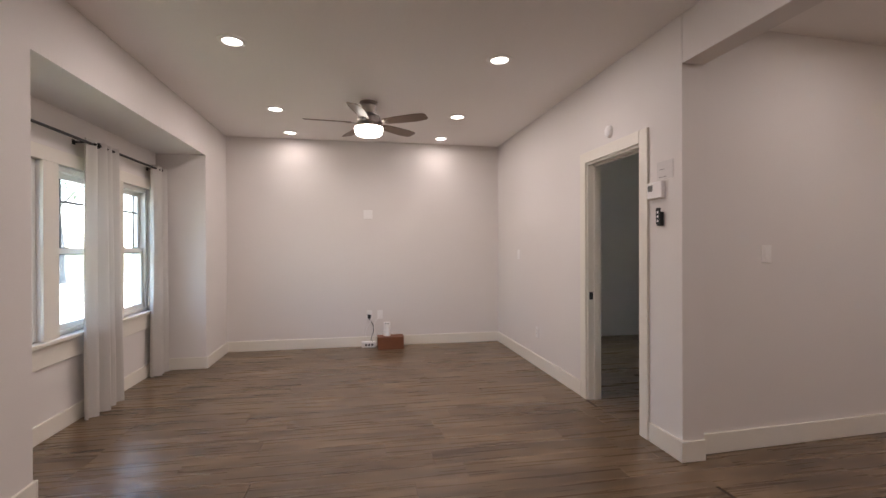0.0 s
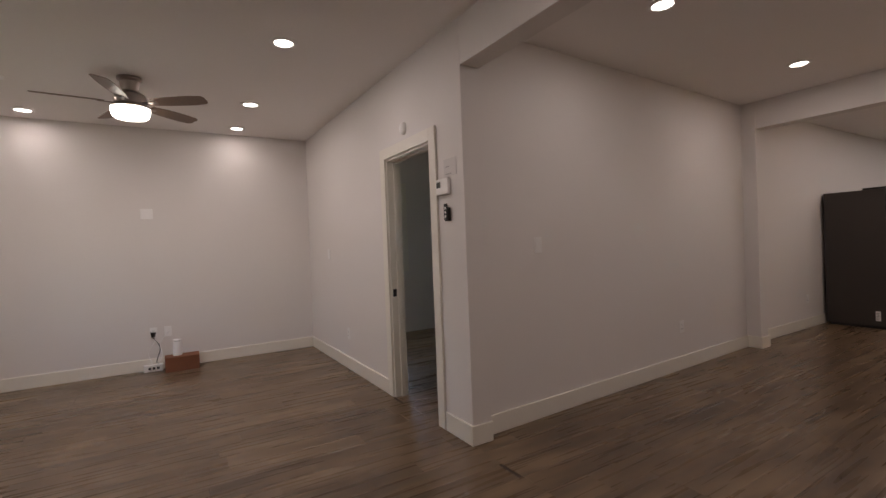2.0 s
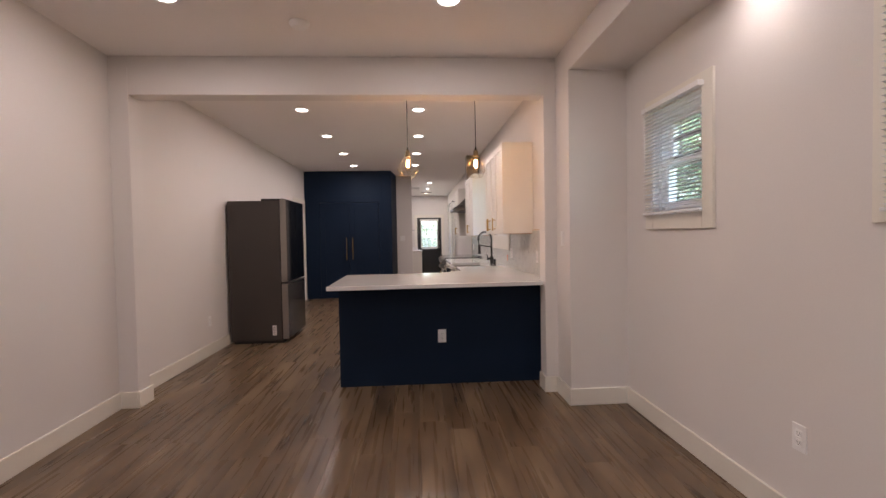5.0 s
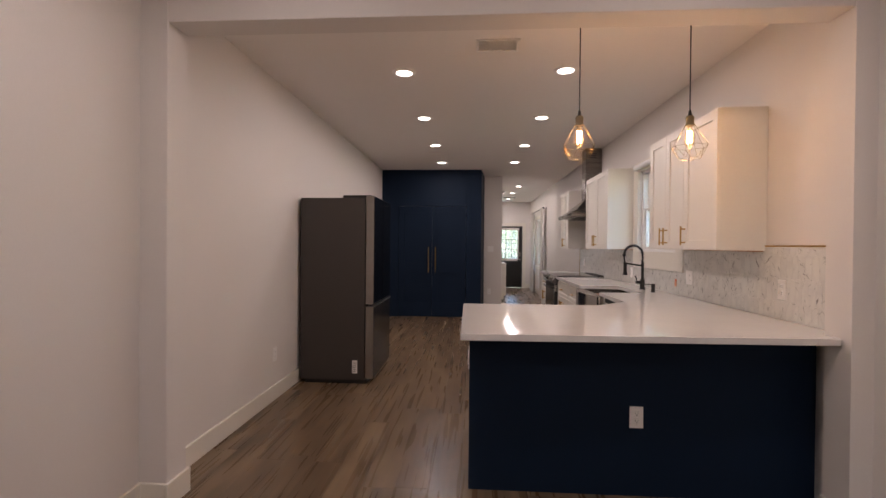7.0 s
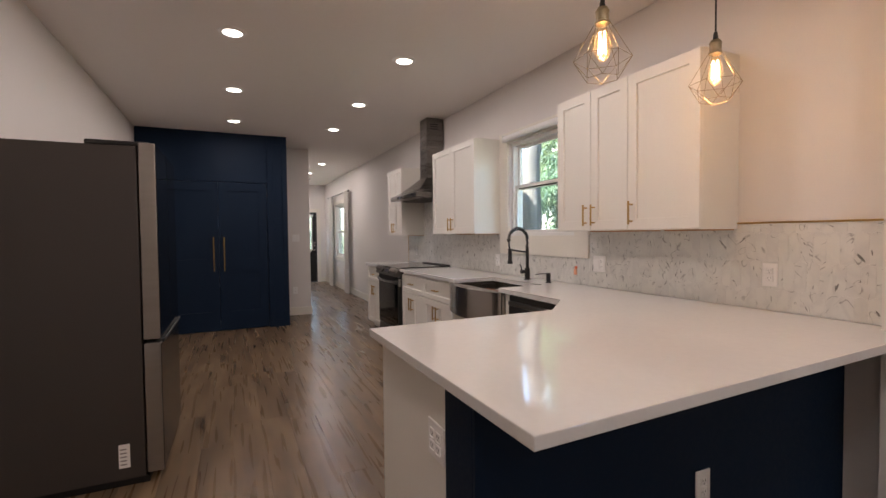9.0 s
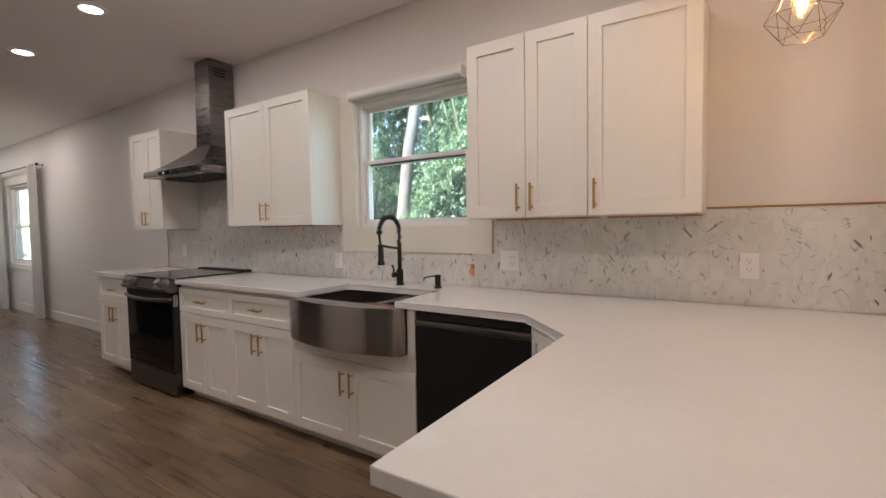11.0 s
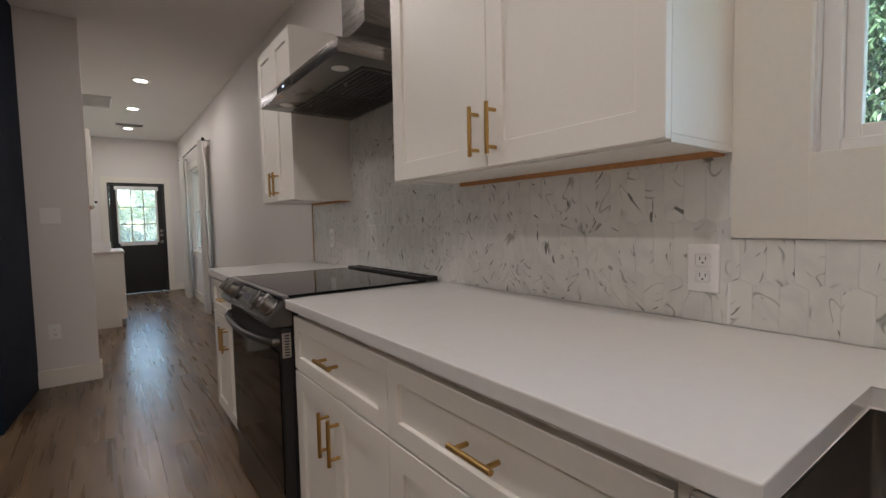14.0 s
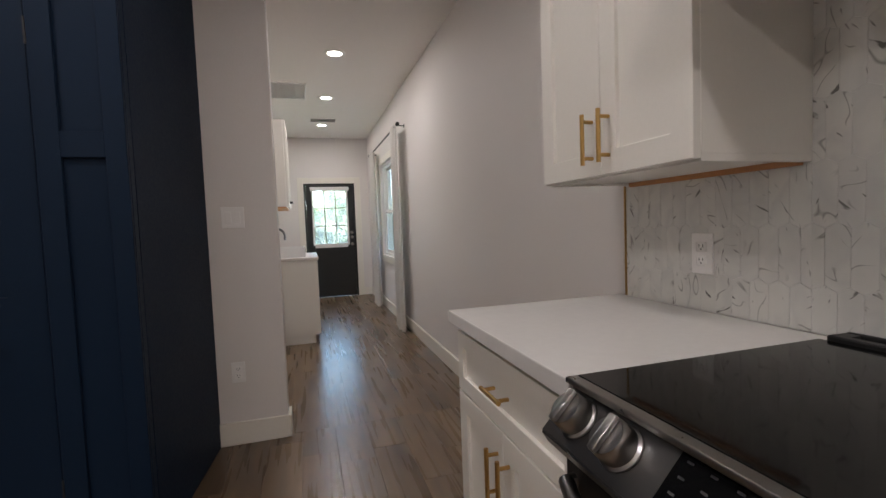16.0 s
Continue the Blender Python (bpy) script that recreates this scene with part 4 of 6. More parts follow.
# range hood
t = thing("range_hood", (3.0, 8.69, 1.747), "stainless steel chimney range hood over the stove", "range hood")
HY0, HY1, HX0 = 8.115, 9.050, 2.752
bm = bmesh.new()
bx(bm, HX0, EAST - 0.012, HY0, HY1, 1.747, 1.797, 0.003, 2)
part("canopy_rim", bm, STEELH, t, "", True)
bm = bmesh.new()
lo = [(HX0 + 0.004, HY0 + 0.004), (EAST - 0.013, HY0 + 0.004), (EAST - 0.013, HY1 - 0.004), (HX0 + 0.004, HY1 - 0.004)]
hi = [(3.005, 8.405), (EAST - 0.013, 8.405), (EAST - 0.013, 8.635), (3.005, 8.635)]
steps = 6
rings = []
for k in range(steps + 1):
    s = k / steps
    e = s ** 0.75
    rings.append([bm.verts.new((a[0] + (b[0] - a[0]) * e, a[1] + (b[1] - a[1]) * e, 1.7975 + 0.21 * s)) for a, b in zip(lo, hi)])
for a, b in zip(rings, rings[1:]):
    for i in range(4):
        bm.faces.new((a[i], a[(i + 1) % 4], b[(i + 1) % 4], b[i]))
bm.faces.new(rings[0][::-1])
bm.faces.new(rings[-1])
part("canopy", bm, STEELH, t, "", True)
pbox("chimney", (3.01, EAST - 0.013, 8.41, 8.63, 2.008, 2.42), STEELH, t, 0.002)
pbox("chimney_top", (3.013, EAST - 0.013, 8.413, 8.627, 2.421, H - 0.001), STEELH, t, 0.002)
bm = bmesh.new()
for i in range(3):
    bx(bm, 3.06, 3.16, 8.4095, 8.414, 2.60 + i * 0.028, 2.612 + i * 0.028)
part("chimney_slots", bm, BLACK, t, "dark exhaust slots")
for y0, y1 in ((8.20, 8.575), (8.59, 8.965)):
    bm = bmesh.new()
    bx(bm, 2.885, 3.21, y0, y1, 1.7395, 1.7465, 0.002)
    f = part("baffle_filter", bm, DSTEEL, t, "dark slotted steel filter")
    for i in range(13):
        x = 2.90 + i * 0.0235
        pbox("baffle", (x, x + 0.010, y0 + 0.02, y1 - 0.02, 1.7345, 1.7394), DSTEEL, f)
    bm = bmesh.new()
    lathe(bm, (2.905, (y0 + y1) / 2, 1.7335), [(0.0, -0.010), (0.007, -0.010), (0.007, 0.0)], 10)
    part("filter_latch", bm, STEEL, f, "", True)
for y in (8.27, 8.895):
    bm = bmesh.new()
    lathe(bm, (2.83, y, 1.7465), [(0.0, -0.003), (0.027, -0.003), (0.033, -0.001), (0.033, 0.0)], 20)
    part("hood_lamp", bm, PLASTIC, t, "small round frosted lamp, switched off", True)
bm = bmesh.new()
bx(bm, HX0 - 0.0015, HX0 + 0.001, 8.60, 8.78, 1.759, 1.785)
pn = part("control_strip", bm, BLKGLASS, t, "black glass touch strip")
bm = bmesh.new()
bx(bm, HX0 - 0.0022, HX0 - 0.0014, 8.68, 8.70, 1.768, 1.776)
part("display_digits", bm, DISPLAY, pn, "small glowing digits")

# refrigerator
t = thing("refrigerator", (0.1, 6.5, 0.0), "grey French-door refrigerator with a dark side panel", "refrigerator")
RY0, RY1 = 6.09, 6.94
pbox("body", (-0.245, 0.382, RY0, RY1, 0.035, 1.785), FRSIDE, t, 0.004, "dark brown-grey painted body", 2)
pbox("base_grille", (-0.20, 0.40, RY0 + 0.01, RY1 - 0.01, 0.0, 0.034), BLACK, t)
mid = (RY0 + RY1) / 2
for y0, y1 in ((RY0, mid - 0.002), (mid + 0.002, RY1)):
    d = pbox("door", (0.390, 0.468, y0, y1, 0.765, 1.805), FRDOOR, t, 0.006, "stainless steel upper door", 2)
    # Thin black skin paints the dark room's reflection onto the steel door.
    pbox("dark_front_skin", (0.4665, 0.470, y0 + 0.004, y1 - 0.004, 0.77, 1.80), BLKGLASS, d, 0.001, "glossy front, painted black for the dark reflection in the steel")
d = pbox("freezer_door", (0.390, 0.468, RY0, RY1, 0.05, 0.745), FRDOOR, t, 0.006, "stainless steel freezer drawer", 2)
# Freezer front painted dark as well, instead of steel mirroring the bright floor.
pbox("dark_front_skin", (0.4665, 0.470, RY0 + 0.004, RY1 - 0.004, 0.055, 0.735), FRDARK, d, 0.001)
bm = bmesh.new()
bx(bm, 0.4695, 0.485, RY0 + 0.03, RY1 - 0.03, 0.742, 0.758, 0.004, 2)
part("freezer_handle", bm, BLACK, d, "", True)
for y in (RY0 + 0.01, RY1 - 0.07):
    bm = bmesh.new()
    bx(bm, 0.16, 0.44, y, y + 0.06, 1.786, 1.812, 0.008, 2)
    part("hinge_cover", bm, BLACK, t, "dark plastic hinge cover", True)
bm = bmesh.new()
bx(bm, 0.265, 0.315, RY0 - 0.0012, RY0 - 0.0002, 0.10, 0.225)
lb = part("paper_label", bm, PLASTIC, t, "small white printed label")
bm = bmesh.new()
for i in range(5):
    bx(bm, 0.272, 0.300, RY0 - 0.0018, RY0 - 0.0013, 0.115 + i * 0.02, 0.122 + i * 0.02)
part("print", bm, VENTGREY, lb)

# navy closet
CY = 10.227
t = thing("closet", (0.65, 10.6, 0), "tall navy blue painted built-in closet with panelled double doors", "closet")
for b in cuts("x", KW + 0.002, 1.568, CY, CY + 0.04, 0.0, H - 0.001, [(0.03, 1.29, 0.0, 2.065)]):
    pbox("front_board", b, NAVY, t)
bm = bmesh.new()
prism(bm, [(1.528, CY + 0.0405), (1.570, CY + 0.0405), (1.645, 11.073), (1.603, 11.073)], 0.0, H - 0.001)
part("side_board", bm, NAVY, t)
for nm, u0, u1, hu in (("door", 0.034, 0.658, 0.595), ("door", 0.662, 1.286, 0.725)):
    bm = bmesh.new()
    m = facing(0, CY + 0.03, 0, 1, 0)
    holed_slab(bm, m, u0, u1, 0.008, 2.06, [(u0 + 0.11, u1 - 0.11, 0.27, 0.82), (u0 + 0.11, u1 - 0.11, 1.0, 1.94)], 0.0, 0.026)
    d = part(nm, bm, NAVY, t, "navy two-panel shaker door")
    for c, e in ((0.262, 0.83), (0.99, 1.948)):
        bm = bmesh.new()
        bx(bm, u0 + 0.102, u1 - 0.102, c, e, 0.001, 0.012, 0, 1, m)
        part("door_panel", bm, NAVY, d)
    bar_handle(m, hu, 1.07, d, True, 0.47, 0.035, 0.008, 0.026)
bm = bmesh.new()
m = facing(0, CY, 0, 1, 0)
for a, b, c, e in ((1.30, 1.37, 0.0, H - 0.002), (1.50, 1.567, 0.0, H - 0.002), (1.37, 1.50, 1.47, 1.56), (1.37, 1.50, 2.62, H - 0.002), (1.37, 1.50, 0.0, 0.10)):
    bx(bm, a, b, c, e, 0.0005, 0.016, 0.0015, 1, m)
part("face_trim", bm, NAVY, t, "navy applied stiles and rails")
for z in (0.25, 1.85):
    pbox("hinge", (1.287, 1.293, CY - 0.004, CY, z, z + 0.09), BLACK, t, 0.0, "small dark hinge")

# ---- windows ----
def window_unit(name, label, m, w, h, mid, top_row=0, uprights=0, f=0.04, s=0.042):
    """A double-hung window in an opening w by h; local w=0 is the inner wall face."""
    bm = bmesh.new()
    for a, b, c, d in ((0, f, 0, h), (w - f, w, 0, h), (f, w - f, 0, f * 0.8), (f, w - f, h - f, h)):
        bx(bm, a, b, c, d, -0.125, -0.025, 0.002, 1, m)
    o = obj(name, bm, SASH)
    tagged(o, label, "", "", "structure")
    ORG[o] = Vector((0, 0, 0))
    for k, (v0, v1, w0) in enumerate(((f * 0.8, mid + 0.02, -0.075), (mid - 0.02, h - f, -0.108))):
        bm = bmesh.new()
        for a, b, c, d in ((f, f + s, v0, v1), (w - f - s, w - f, v0, v1), (f + s, w - f - s, v0, v0 + s), (f + s, w - f - s, v1 - s, v1)):
            bx(bm, a, b, c, d, w0, w0 + 0.03, 0.002, 1, m)
        sash = part("upper_sash" if k else "lower_sash", bm, SASH, o)
        if k == 1 and uprights:
            zz = v1 - s - top_row
            bm = bmesh.new()
            bx(bm, f + s, w - f - s, zz - 0.009, zz + 0.009, w0 + 0.018, w0 + 0.026, 0, 1, m)
            for i in range(uprights):
                u = f + s + (w - 2 * f - 2 * s) * (0.2 if i == 0 else 0.8 if i == 1 else 0.5)
                bx(bm, u - 0.009, u + 0.009, v0 + s, v1 - s, w0 + 0.0185, w0 + 0.0255, 0, 1, m)
            part("muntin_grid", bm, MUNTIN, sash, "dark grey dividing bars")
        bm = bmesh.new()
        bx(bm, f + s - 0.006, w - f - s + 0.006, v0 + s - 0.006, v1 - s + 0.006, w0 + 0.013, w0 + 0.017, 0, 1, m)
        p = part("pane", bm, GLASS, sash)
        p.visible_shadow = False
    bm = bmesh.new()
    bx(bm, f + s, w - f - s, mid - 0.02 + 0.04 - s - 0.009, mid + 0.0195 - s, -0.0735, -0.069, 0, 1, m)
    part("rail_seal", bm, BLACK, o, "dark rubber seal under the meeting rail")
    for u in (w * 0.3, w * 0.7):
        bm = bmesh.new()
        bx(bm, u - 0.02, u + 0.02, mid + 0.021, mid + 0.032, -0.07, -0.048, 0.003, 1, m)
        part("sash_lock", bm, BLACK, o, "small dark sash lock")
    return o


for i, (a, b, c, d) in enumerate(FWIN):
    window_unit("window_%d" % (i + 1), "white double-hung sash window with a divided upper light", facing(b, BAY, c, -1, 0), b - a, d - c, 0.62, 0.17, 2)
setting("trim_bay", [(-2.87, -2.80, BAY, BAY + 0.02, 0.68, 1.93), (-2.22, -2.02, BAY, BAY + 0.02, 0.68, 1.93), (-1.30, -1.13, BAY, BAY + 0.02, 0.68, 1.93), (-0.44, -0.32, BAY, BAY + 0.02, 0.68, 1.93),
                     (-2.89, -0.30, BAY, BAY + 0.024, 1.93, 2.03)], TRIM, "cream painted window casing in the bay", 0.002)
setting("trim_bay_stool", [(-2.90, -0.28, BAY - 0.03, BAY + 0.055, 0.652, 0.68), (-2.87, -0.31, BAY, BAY + 0.019, 0.50, 0.651)], TRIM, "cream painted window stool and apron", 0.003)
a, b, c, d = KWIN
window_unit("window_4", "white double-hung kitchen window over the sink", facing(EAST, b, c, 0, -1), b - a, d - c, 0.455, f=0.032, s=0.027)
setting("trim_kitchen_window", [(EAST - 0.02, EAST, 6.955, 7.095, 1.118, 2.27), (EAST - 0.02, EAST, 6.02, 6.955, 1.118, 1.29), (EAST - 0.02, EAST, 6.02, 6.955, 2.17, 2.27),
                                (EAST - 0.02, EAST, 5.985, 6.02, 1.118, 2.27), (EAST - 0.023, EAST, 5.866, 5.9845, 1.118, 1.2628), (EAST - 0.023, EAST, 5.866, 5.9845, 1.2632, 2.27)],
        TRIM, "wide cream painted boards round the kitchen window", 0.0006)
a, b, c, d = HWIN
window_unit("window_5", "white double-hung hall window", facing(EAST, b, c, 0, -1), b - a, d - c, 0.62)
casing("trim_hall_window", "y", EAST, -1, a, b, c, d, 0.09, True)
for i, (a, b, c, d) in enumerate(AWIN):
    window_unit("window_%d" % (6 + i), "small white alcove window behind a blind", facing(AW, b, c, 0, -1), b - a, d - c, 0.33, 0.10, 2)
    casing("trim_alcove_window_%d" % (i + 1), "y", AW, -1, a, b, c, d, 0.095, True)
window_unit("window_8", "white bedroom sash window", facing(WEST, 0.55, 1.0, 0, 1), 0.82, 1.13, 0.56)
casing("trim_bedroom_window", "y", WEST, 1, 0.55, 1.37, 1.0, 2.13, 0.09, True)

# kitchen roller shade
t = thing("roller_shade", (EAST - 0.03, 6.49, 2.18), "rolled-up white roller shade above the kitchen window", "roller shade")
bm = bmesh.new()
cyl(bm, (EAST - 0.05, 6.04, 2.205), (EAST - 0.05, 6.95, 2.205), 0.028, 0.028, 18)
part("roll", bm, BLIND, t, "", True)
for y in (6.03, 6.951):
    pbox("bracket", (EAST - 0.08, EAST - 0.0205, y, y + 0.008, 2.17, 2.24), SASH, t, 0.001)
bm = bmesh.new()
for i in range(48):
    lathe(bm, (EAST - 0.045, 6.003, 2.19 - i * 0.023), [(0.0, 0.003), (0.003, 0.0), (0.0, -0.003)], 6)
part("bead_chain", bm, PLASTIC, t, "thin white bead chain")
t = thing("chain_tensioner", (EAST - 0.02, 6.003, 1.03), "orange and clear plastic chain tag on the backsplash", "plastic tag")
bm = bmesh.new()
bx(bm, EAST - 0.022, EAST - 0.013, 5.99, 6.015, 1.032, 1.054, 0.004, 2)
part("tag_top", bm, ORANGE, t)
bm = bmesh.new()
bx(bm, EAST - 0.020, EAST - 0.0135, 5.994, 6.024, 0.985, 1.031, 0.006, 2)
part("tag_body", bm, surface("pale_orange", (0.75, 0.36, 0.22), 0.3), t)

# blinds
slat_bm = bmesh.new()
for y0, y1 in ((-0.5, 0.5),):
    prof = [(-0.012, -0.0022), (-0.004, 0.0), (0.004, 0.0), (0.012, -0.0022)]
    lo = [slat_bm.verts.new((x, y0, z)) for x, z in prof] + [slat_bm.verts.new((x, y0, z - 0.0008)) for x, z in prof[::-1]]
    hi = [slat_bm.verts.new((v.co.x, y1, v.co.z)) for v in lo]
    for i in range(8):
        slat_bm.faces.new((lo[i], lo[(i + 1) % 8], hi[(i + 1) % 8], hi[i]))
    slat_bm.faces.new(lo[::-1])
    slat_bm.faces.new(hi)
slat_mesh = bpy.data.meshes.new("slat")
slat_bm.to_mesh(slat_mesh)
slat_bm.free()
slat_mesh.materials.append(BLIND)


def blind(y0, y1, z0, z1, x, label):
    t = thing("window_blind", (x, (y0 + y1) / 2, z1), label, "window blind", "alcove blinds")
    pbox("headrail", (x - 0.016, x + 0.022, y0, y1, z1 - 0.03, z1), BLIND, t, 0.002)
    pbox("bottom_rail", (x - 0.013, x + 0.013, y0 + 0.002, y1 - 0.002, z0, z0 + 0.014), BLIND, t, 0.003)
    n = int((z1 - 0.035 - z0 - 0.02) / 0.0225)
    for i in range(n):
        s = new("slat", slat_mesh)
        s.parent = t
        s.matrix_basis = Matrix.Translation((0, random.uniform(-0.001, 0.001), z0 + 0.026 + i * 0.0225 - z1)) @ Matrix.Rotation(radians(9 + random.uniform(-2, 2)), 4, "Y") @ Matrix.Diagonal((1, y1 - y0 - 0.006, 1, 1))
    for f in (0.2, 0.8):
        y = y0 + (y1 - y0) * f
        bm = bmesh.new()
        tube(bm, [(x - 0.0135, y, z0 + 0.01), (x - 0.0135, y, z1 - 0.02)], 0.0008, 5)
        part("ladder_cord", bm, PLASTIC, t)
    bm = bmesh.new()
    tube(bm, [(x - 0.02, y1 - 0.05, z1 - 0.03), (x - 0.021, y1 - 0.05, z1 - 0.42)], 0.003, 6)
    part("tilt_wand", bm, PLASTIC, t, "thin clear tilt wand")


blind(2.71, 3.33, 1.42, 2.135, AW - 0.042, "white metal mini blind over the small alcove window")
blind(0.93, 1.74, 1.362, 2.135, AW - 0.042, "wide white metal mini blind, slats half open")


# curtains
def curtain(name, x0, x1, y0, y1, z0, z1, folds, label, group, fat=0.035):
    """A gathered cloth panel hung along the line (x0, y0) to (x1, y1)."""
    t = thing(name, ((x0 + x1) / 2, (y0 + y1) / 2, z0), label, "curtain", group)
    bm = bmesh.new()
    n, rows = folds * 12, 10
    d = Vector((x1 - x0, y1 - y0, 0))
    nn = Vector((-d.y, d.x, 0)).normalized()
    seed = x0 * 3.1 + y0
    fronts, backs = [], []
    for r in range(rows + 1):
        z = z0 + (z1 - z0) * r / rows
        fr, bk = [], []
        for i in range(n + 1):
            s = i / n
            a = 6.2832 * folds * (s + 0.018 * math.sin(3.1 * r / rows * 2 + seed) * (1 - r / rows))
            amp = fat * (0.75 + 0.4 * (1 - r / rows)) * (0.8 + 0.25 * math.sin(9 * s + seed))
            p = Vector((x0, y0, z)) + d * (s + 0.03 * math.sin(2.2 * r / rows + 5 * s + seed)) + nn * amp * math.sin(a)
            q = nn * 0.0012
            fr.append(bm.verts.new(p + q))
            bk.append(bm.verts.new(p - q))
        fronts.append(fr)
        backs.append(bk)
    for r in range(rows):
        for i in range(n):
            bm.faces.new((fronts[r][i], fronts[r][i + 1], fronts[r + 1][i + 1], fronts[r + 1][i]))
            bm.faces.new((backs[r][i + 1], backs[r][i], backs[r + 1][i], backs[r + 1][i + 1]))
        for i in (0, n):
            bm.faces.new((fronts[r][i], backs[r][i], backs[r + 1][i], fronts[r + 1][i]))
    for r in (0, rows):
        for i in range(n):
            bm.faces.new((fronts[r][i], fronts[r][i + 1], backs[r][i + 1], backs[r][i]))
    part("cloth_panel", bm, CURTAIN, t, "", True)
    return t


def rod(p0, p1, wall, label):
    p0, p1 = Vector(p0), Vector(p1)
    t = thing("curtain_rod", (p0 + p1) / 2, label, "curtain rod", "curtain rods")
    bm = bmesh.new()
    tube(bm, [p0, p1], 0.0105, 10)
    part("pole", bm, BLACK, t, "", True)
    d = (p1 - p0).normalized()
    for p, s in ((p0, -1), (p1, 1)):
        bm = bmesh.new()
        lathe(bm, p + d * s * 0.018, [(0.0, -0.024), (0.014, -0.02), (0.024, 0.0), (0.014, 0.02), (0.0, 0.024)], 14)
        part("finial", bm, BLACK, t, "", True)
        bm = bmesh.new()
        q = p - d * s * 0.06
        tube(bm, [q, q + Vector(wall)], 0.006, 8)
        bx(bm, *[c for k in range(3) for c in ((q + Vector(wall))[k] - (0.002 if wall[k] else 0.018), (q + Vector(wall))[k] + (0.002 if wall[k] else 0.018))])
        part("bracket", bm, BLACK, t)


rod((-0.42, -3.985, 2.135), (-1.565, -3.985, 2.135), (0, BAY - (-3.985) + 0.003, 0), "black metal curtain rod in the window bay")
rod((-1.66, -3.985, 2.14), (-2.80, -3.985, 2.14), (0, BAY - (-3.985) + 0.003, 0), "black metal curtain rod with ball finials")
curtain("curtain", -1.49, -1.95, -3.99, -3.985, 0.006, 2.17, 4, "pale grey grommet curtain gathered beside the window", "living room curtains", 0.05)
curtain("curtain", -2.65, -2.915, -3.99, -3.985, 0.006, 2.17, 3, "pale grey curtain panel gathered in the bay corner", "living room curtains", 0.042)
rod((EAST - 0.09, 13.25, 2.29), (EAST - 0.09, 15.45, 2.29), (0.087, 0, 0), "dark curtain rod over the hall window")
curtain("curtain", EAST - 0.095, EAST - 0.09, 13.28, 13.70, 0.01, 2.31, 4, "off-white curtain gathered beside the hall window", "hall curtains", 0.035)
curtain("curtain", EAST - 0.095, EAST - 0.09, 15.03, 15.42, 0.01, 2.31, 4, "off-white curtain gathered at the hall window's far side", "hall curtains", 0.035)

# ---- ceiling fan ----
FAN = (-2.07, -1.84)
t = thing("ceiling_fan", (FAN[0], FAN[1], H), "nickel ceiling fan with five grey wood blades, light on", "ceiling fan")
bm = bmesh.new()
lathe(bm, (*FAN, 0), [(0.0, H - 0.001), (0.088, H - 0.001), (0.088, H - 0.02), (0.07, H - 0.035), (0.062, H - 0.10), (0.05, H - 0.115), (0.0, H - 0.115)], 28)
part("canopy", bm, NICKEL, t, "", True)
bm = bmesh.new()
lathe(bm, (*FAN, 0), [(0.0, H - 0.112), (0.075, H - 0.115), (0.108, H - 0.14), (0.115, H - 0.17), (0.105, H - 0.215), (0.0, H - 0.215)], 28)
part("motor", bm, NICKEL, t, "", True)
bm = bmesh.new()
lathe(bm, (*FAN, 0), [(0.0, H - 0.216), (0.118, H - 0.216), (0.135, H - 0.228), (0.138, H - 0.25), (0.0, H - 0.25)], 32)
part("light_collar", bm, NICKEL, t, "", True)
bm = bmesh.new()
lathe(bm, (*FAN, 0), [(0.0, H - 0.251), (0.138, H - 0.251), (0.136, H - 0.285), (0.127, H - 0.312), (0.114, H - 0.324), (0.0, H - 0.326)], 32)
part("drum_shade", bm, FANGLOW, t, "glowing frosted drum shade", True)
for deg in (32, 104, 176, 248, 320):
    th = radians(deg)
    m = Matrix.Translation((*FAN, H - 0.205)) @ Matrix.Rotation(radians(90) - th, 4, "Z") @ Matrix.Rotation(radians(-13), 4, "X")
    bm = bmesh.new()
    outline = [(0.17, -0.045), (0.30, -0.062), (0.50, -0.068), (0.60, -0.060), (0.617, -0.04), (0.617, 0.03), (0.60, 0.052), (0.50, 0.066), (0.30, 0.060), (0.17, 0.045)]
    prism(bm, outline, -0.003, 0.003, 0.001)
    for v in bm.verts:
        v.co = m @ v.co
    bl = part("blade", bm, FANWOOD, t, "grey-brown wood blade")
    bm = bmesh.new()
    bx(bm, 0.085, 0.22, -0.02, 0.02, -0.011, -0.0032, 0.002, 1, m)
    part("blade_iron", bm, NICKEL, bl)
fd = bpy.data.lights.new("fan_lamp", "AREA")
fd.shape, fd.size, fd.energy, fd.color = "DISK", 0.22, 0.78, LED_COLOR
fo = new("fan_lamp", fd)
fo.location = (FAN[0], FAN[1], H - 0.338)
bd = bpy.data.lights.new("bedroom_daylight", "AREA")
bd.shape, bd.size, bd.size_y, bd.energy, bd.color = "RECTANGLE", 0.72, 1.0, 0.25, (1.0, 0.95, 0.90)
new("bedroom_daylight", bd).matrix_world = look((WEST - 0.02, 0.96, 1.565), (0, 0.96, 1.565))

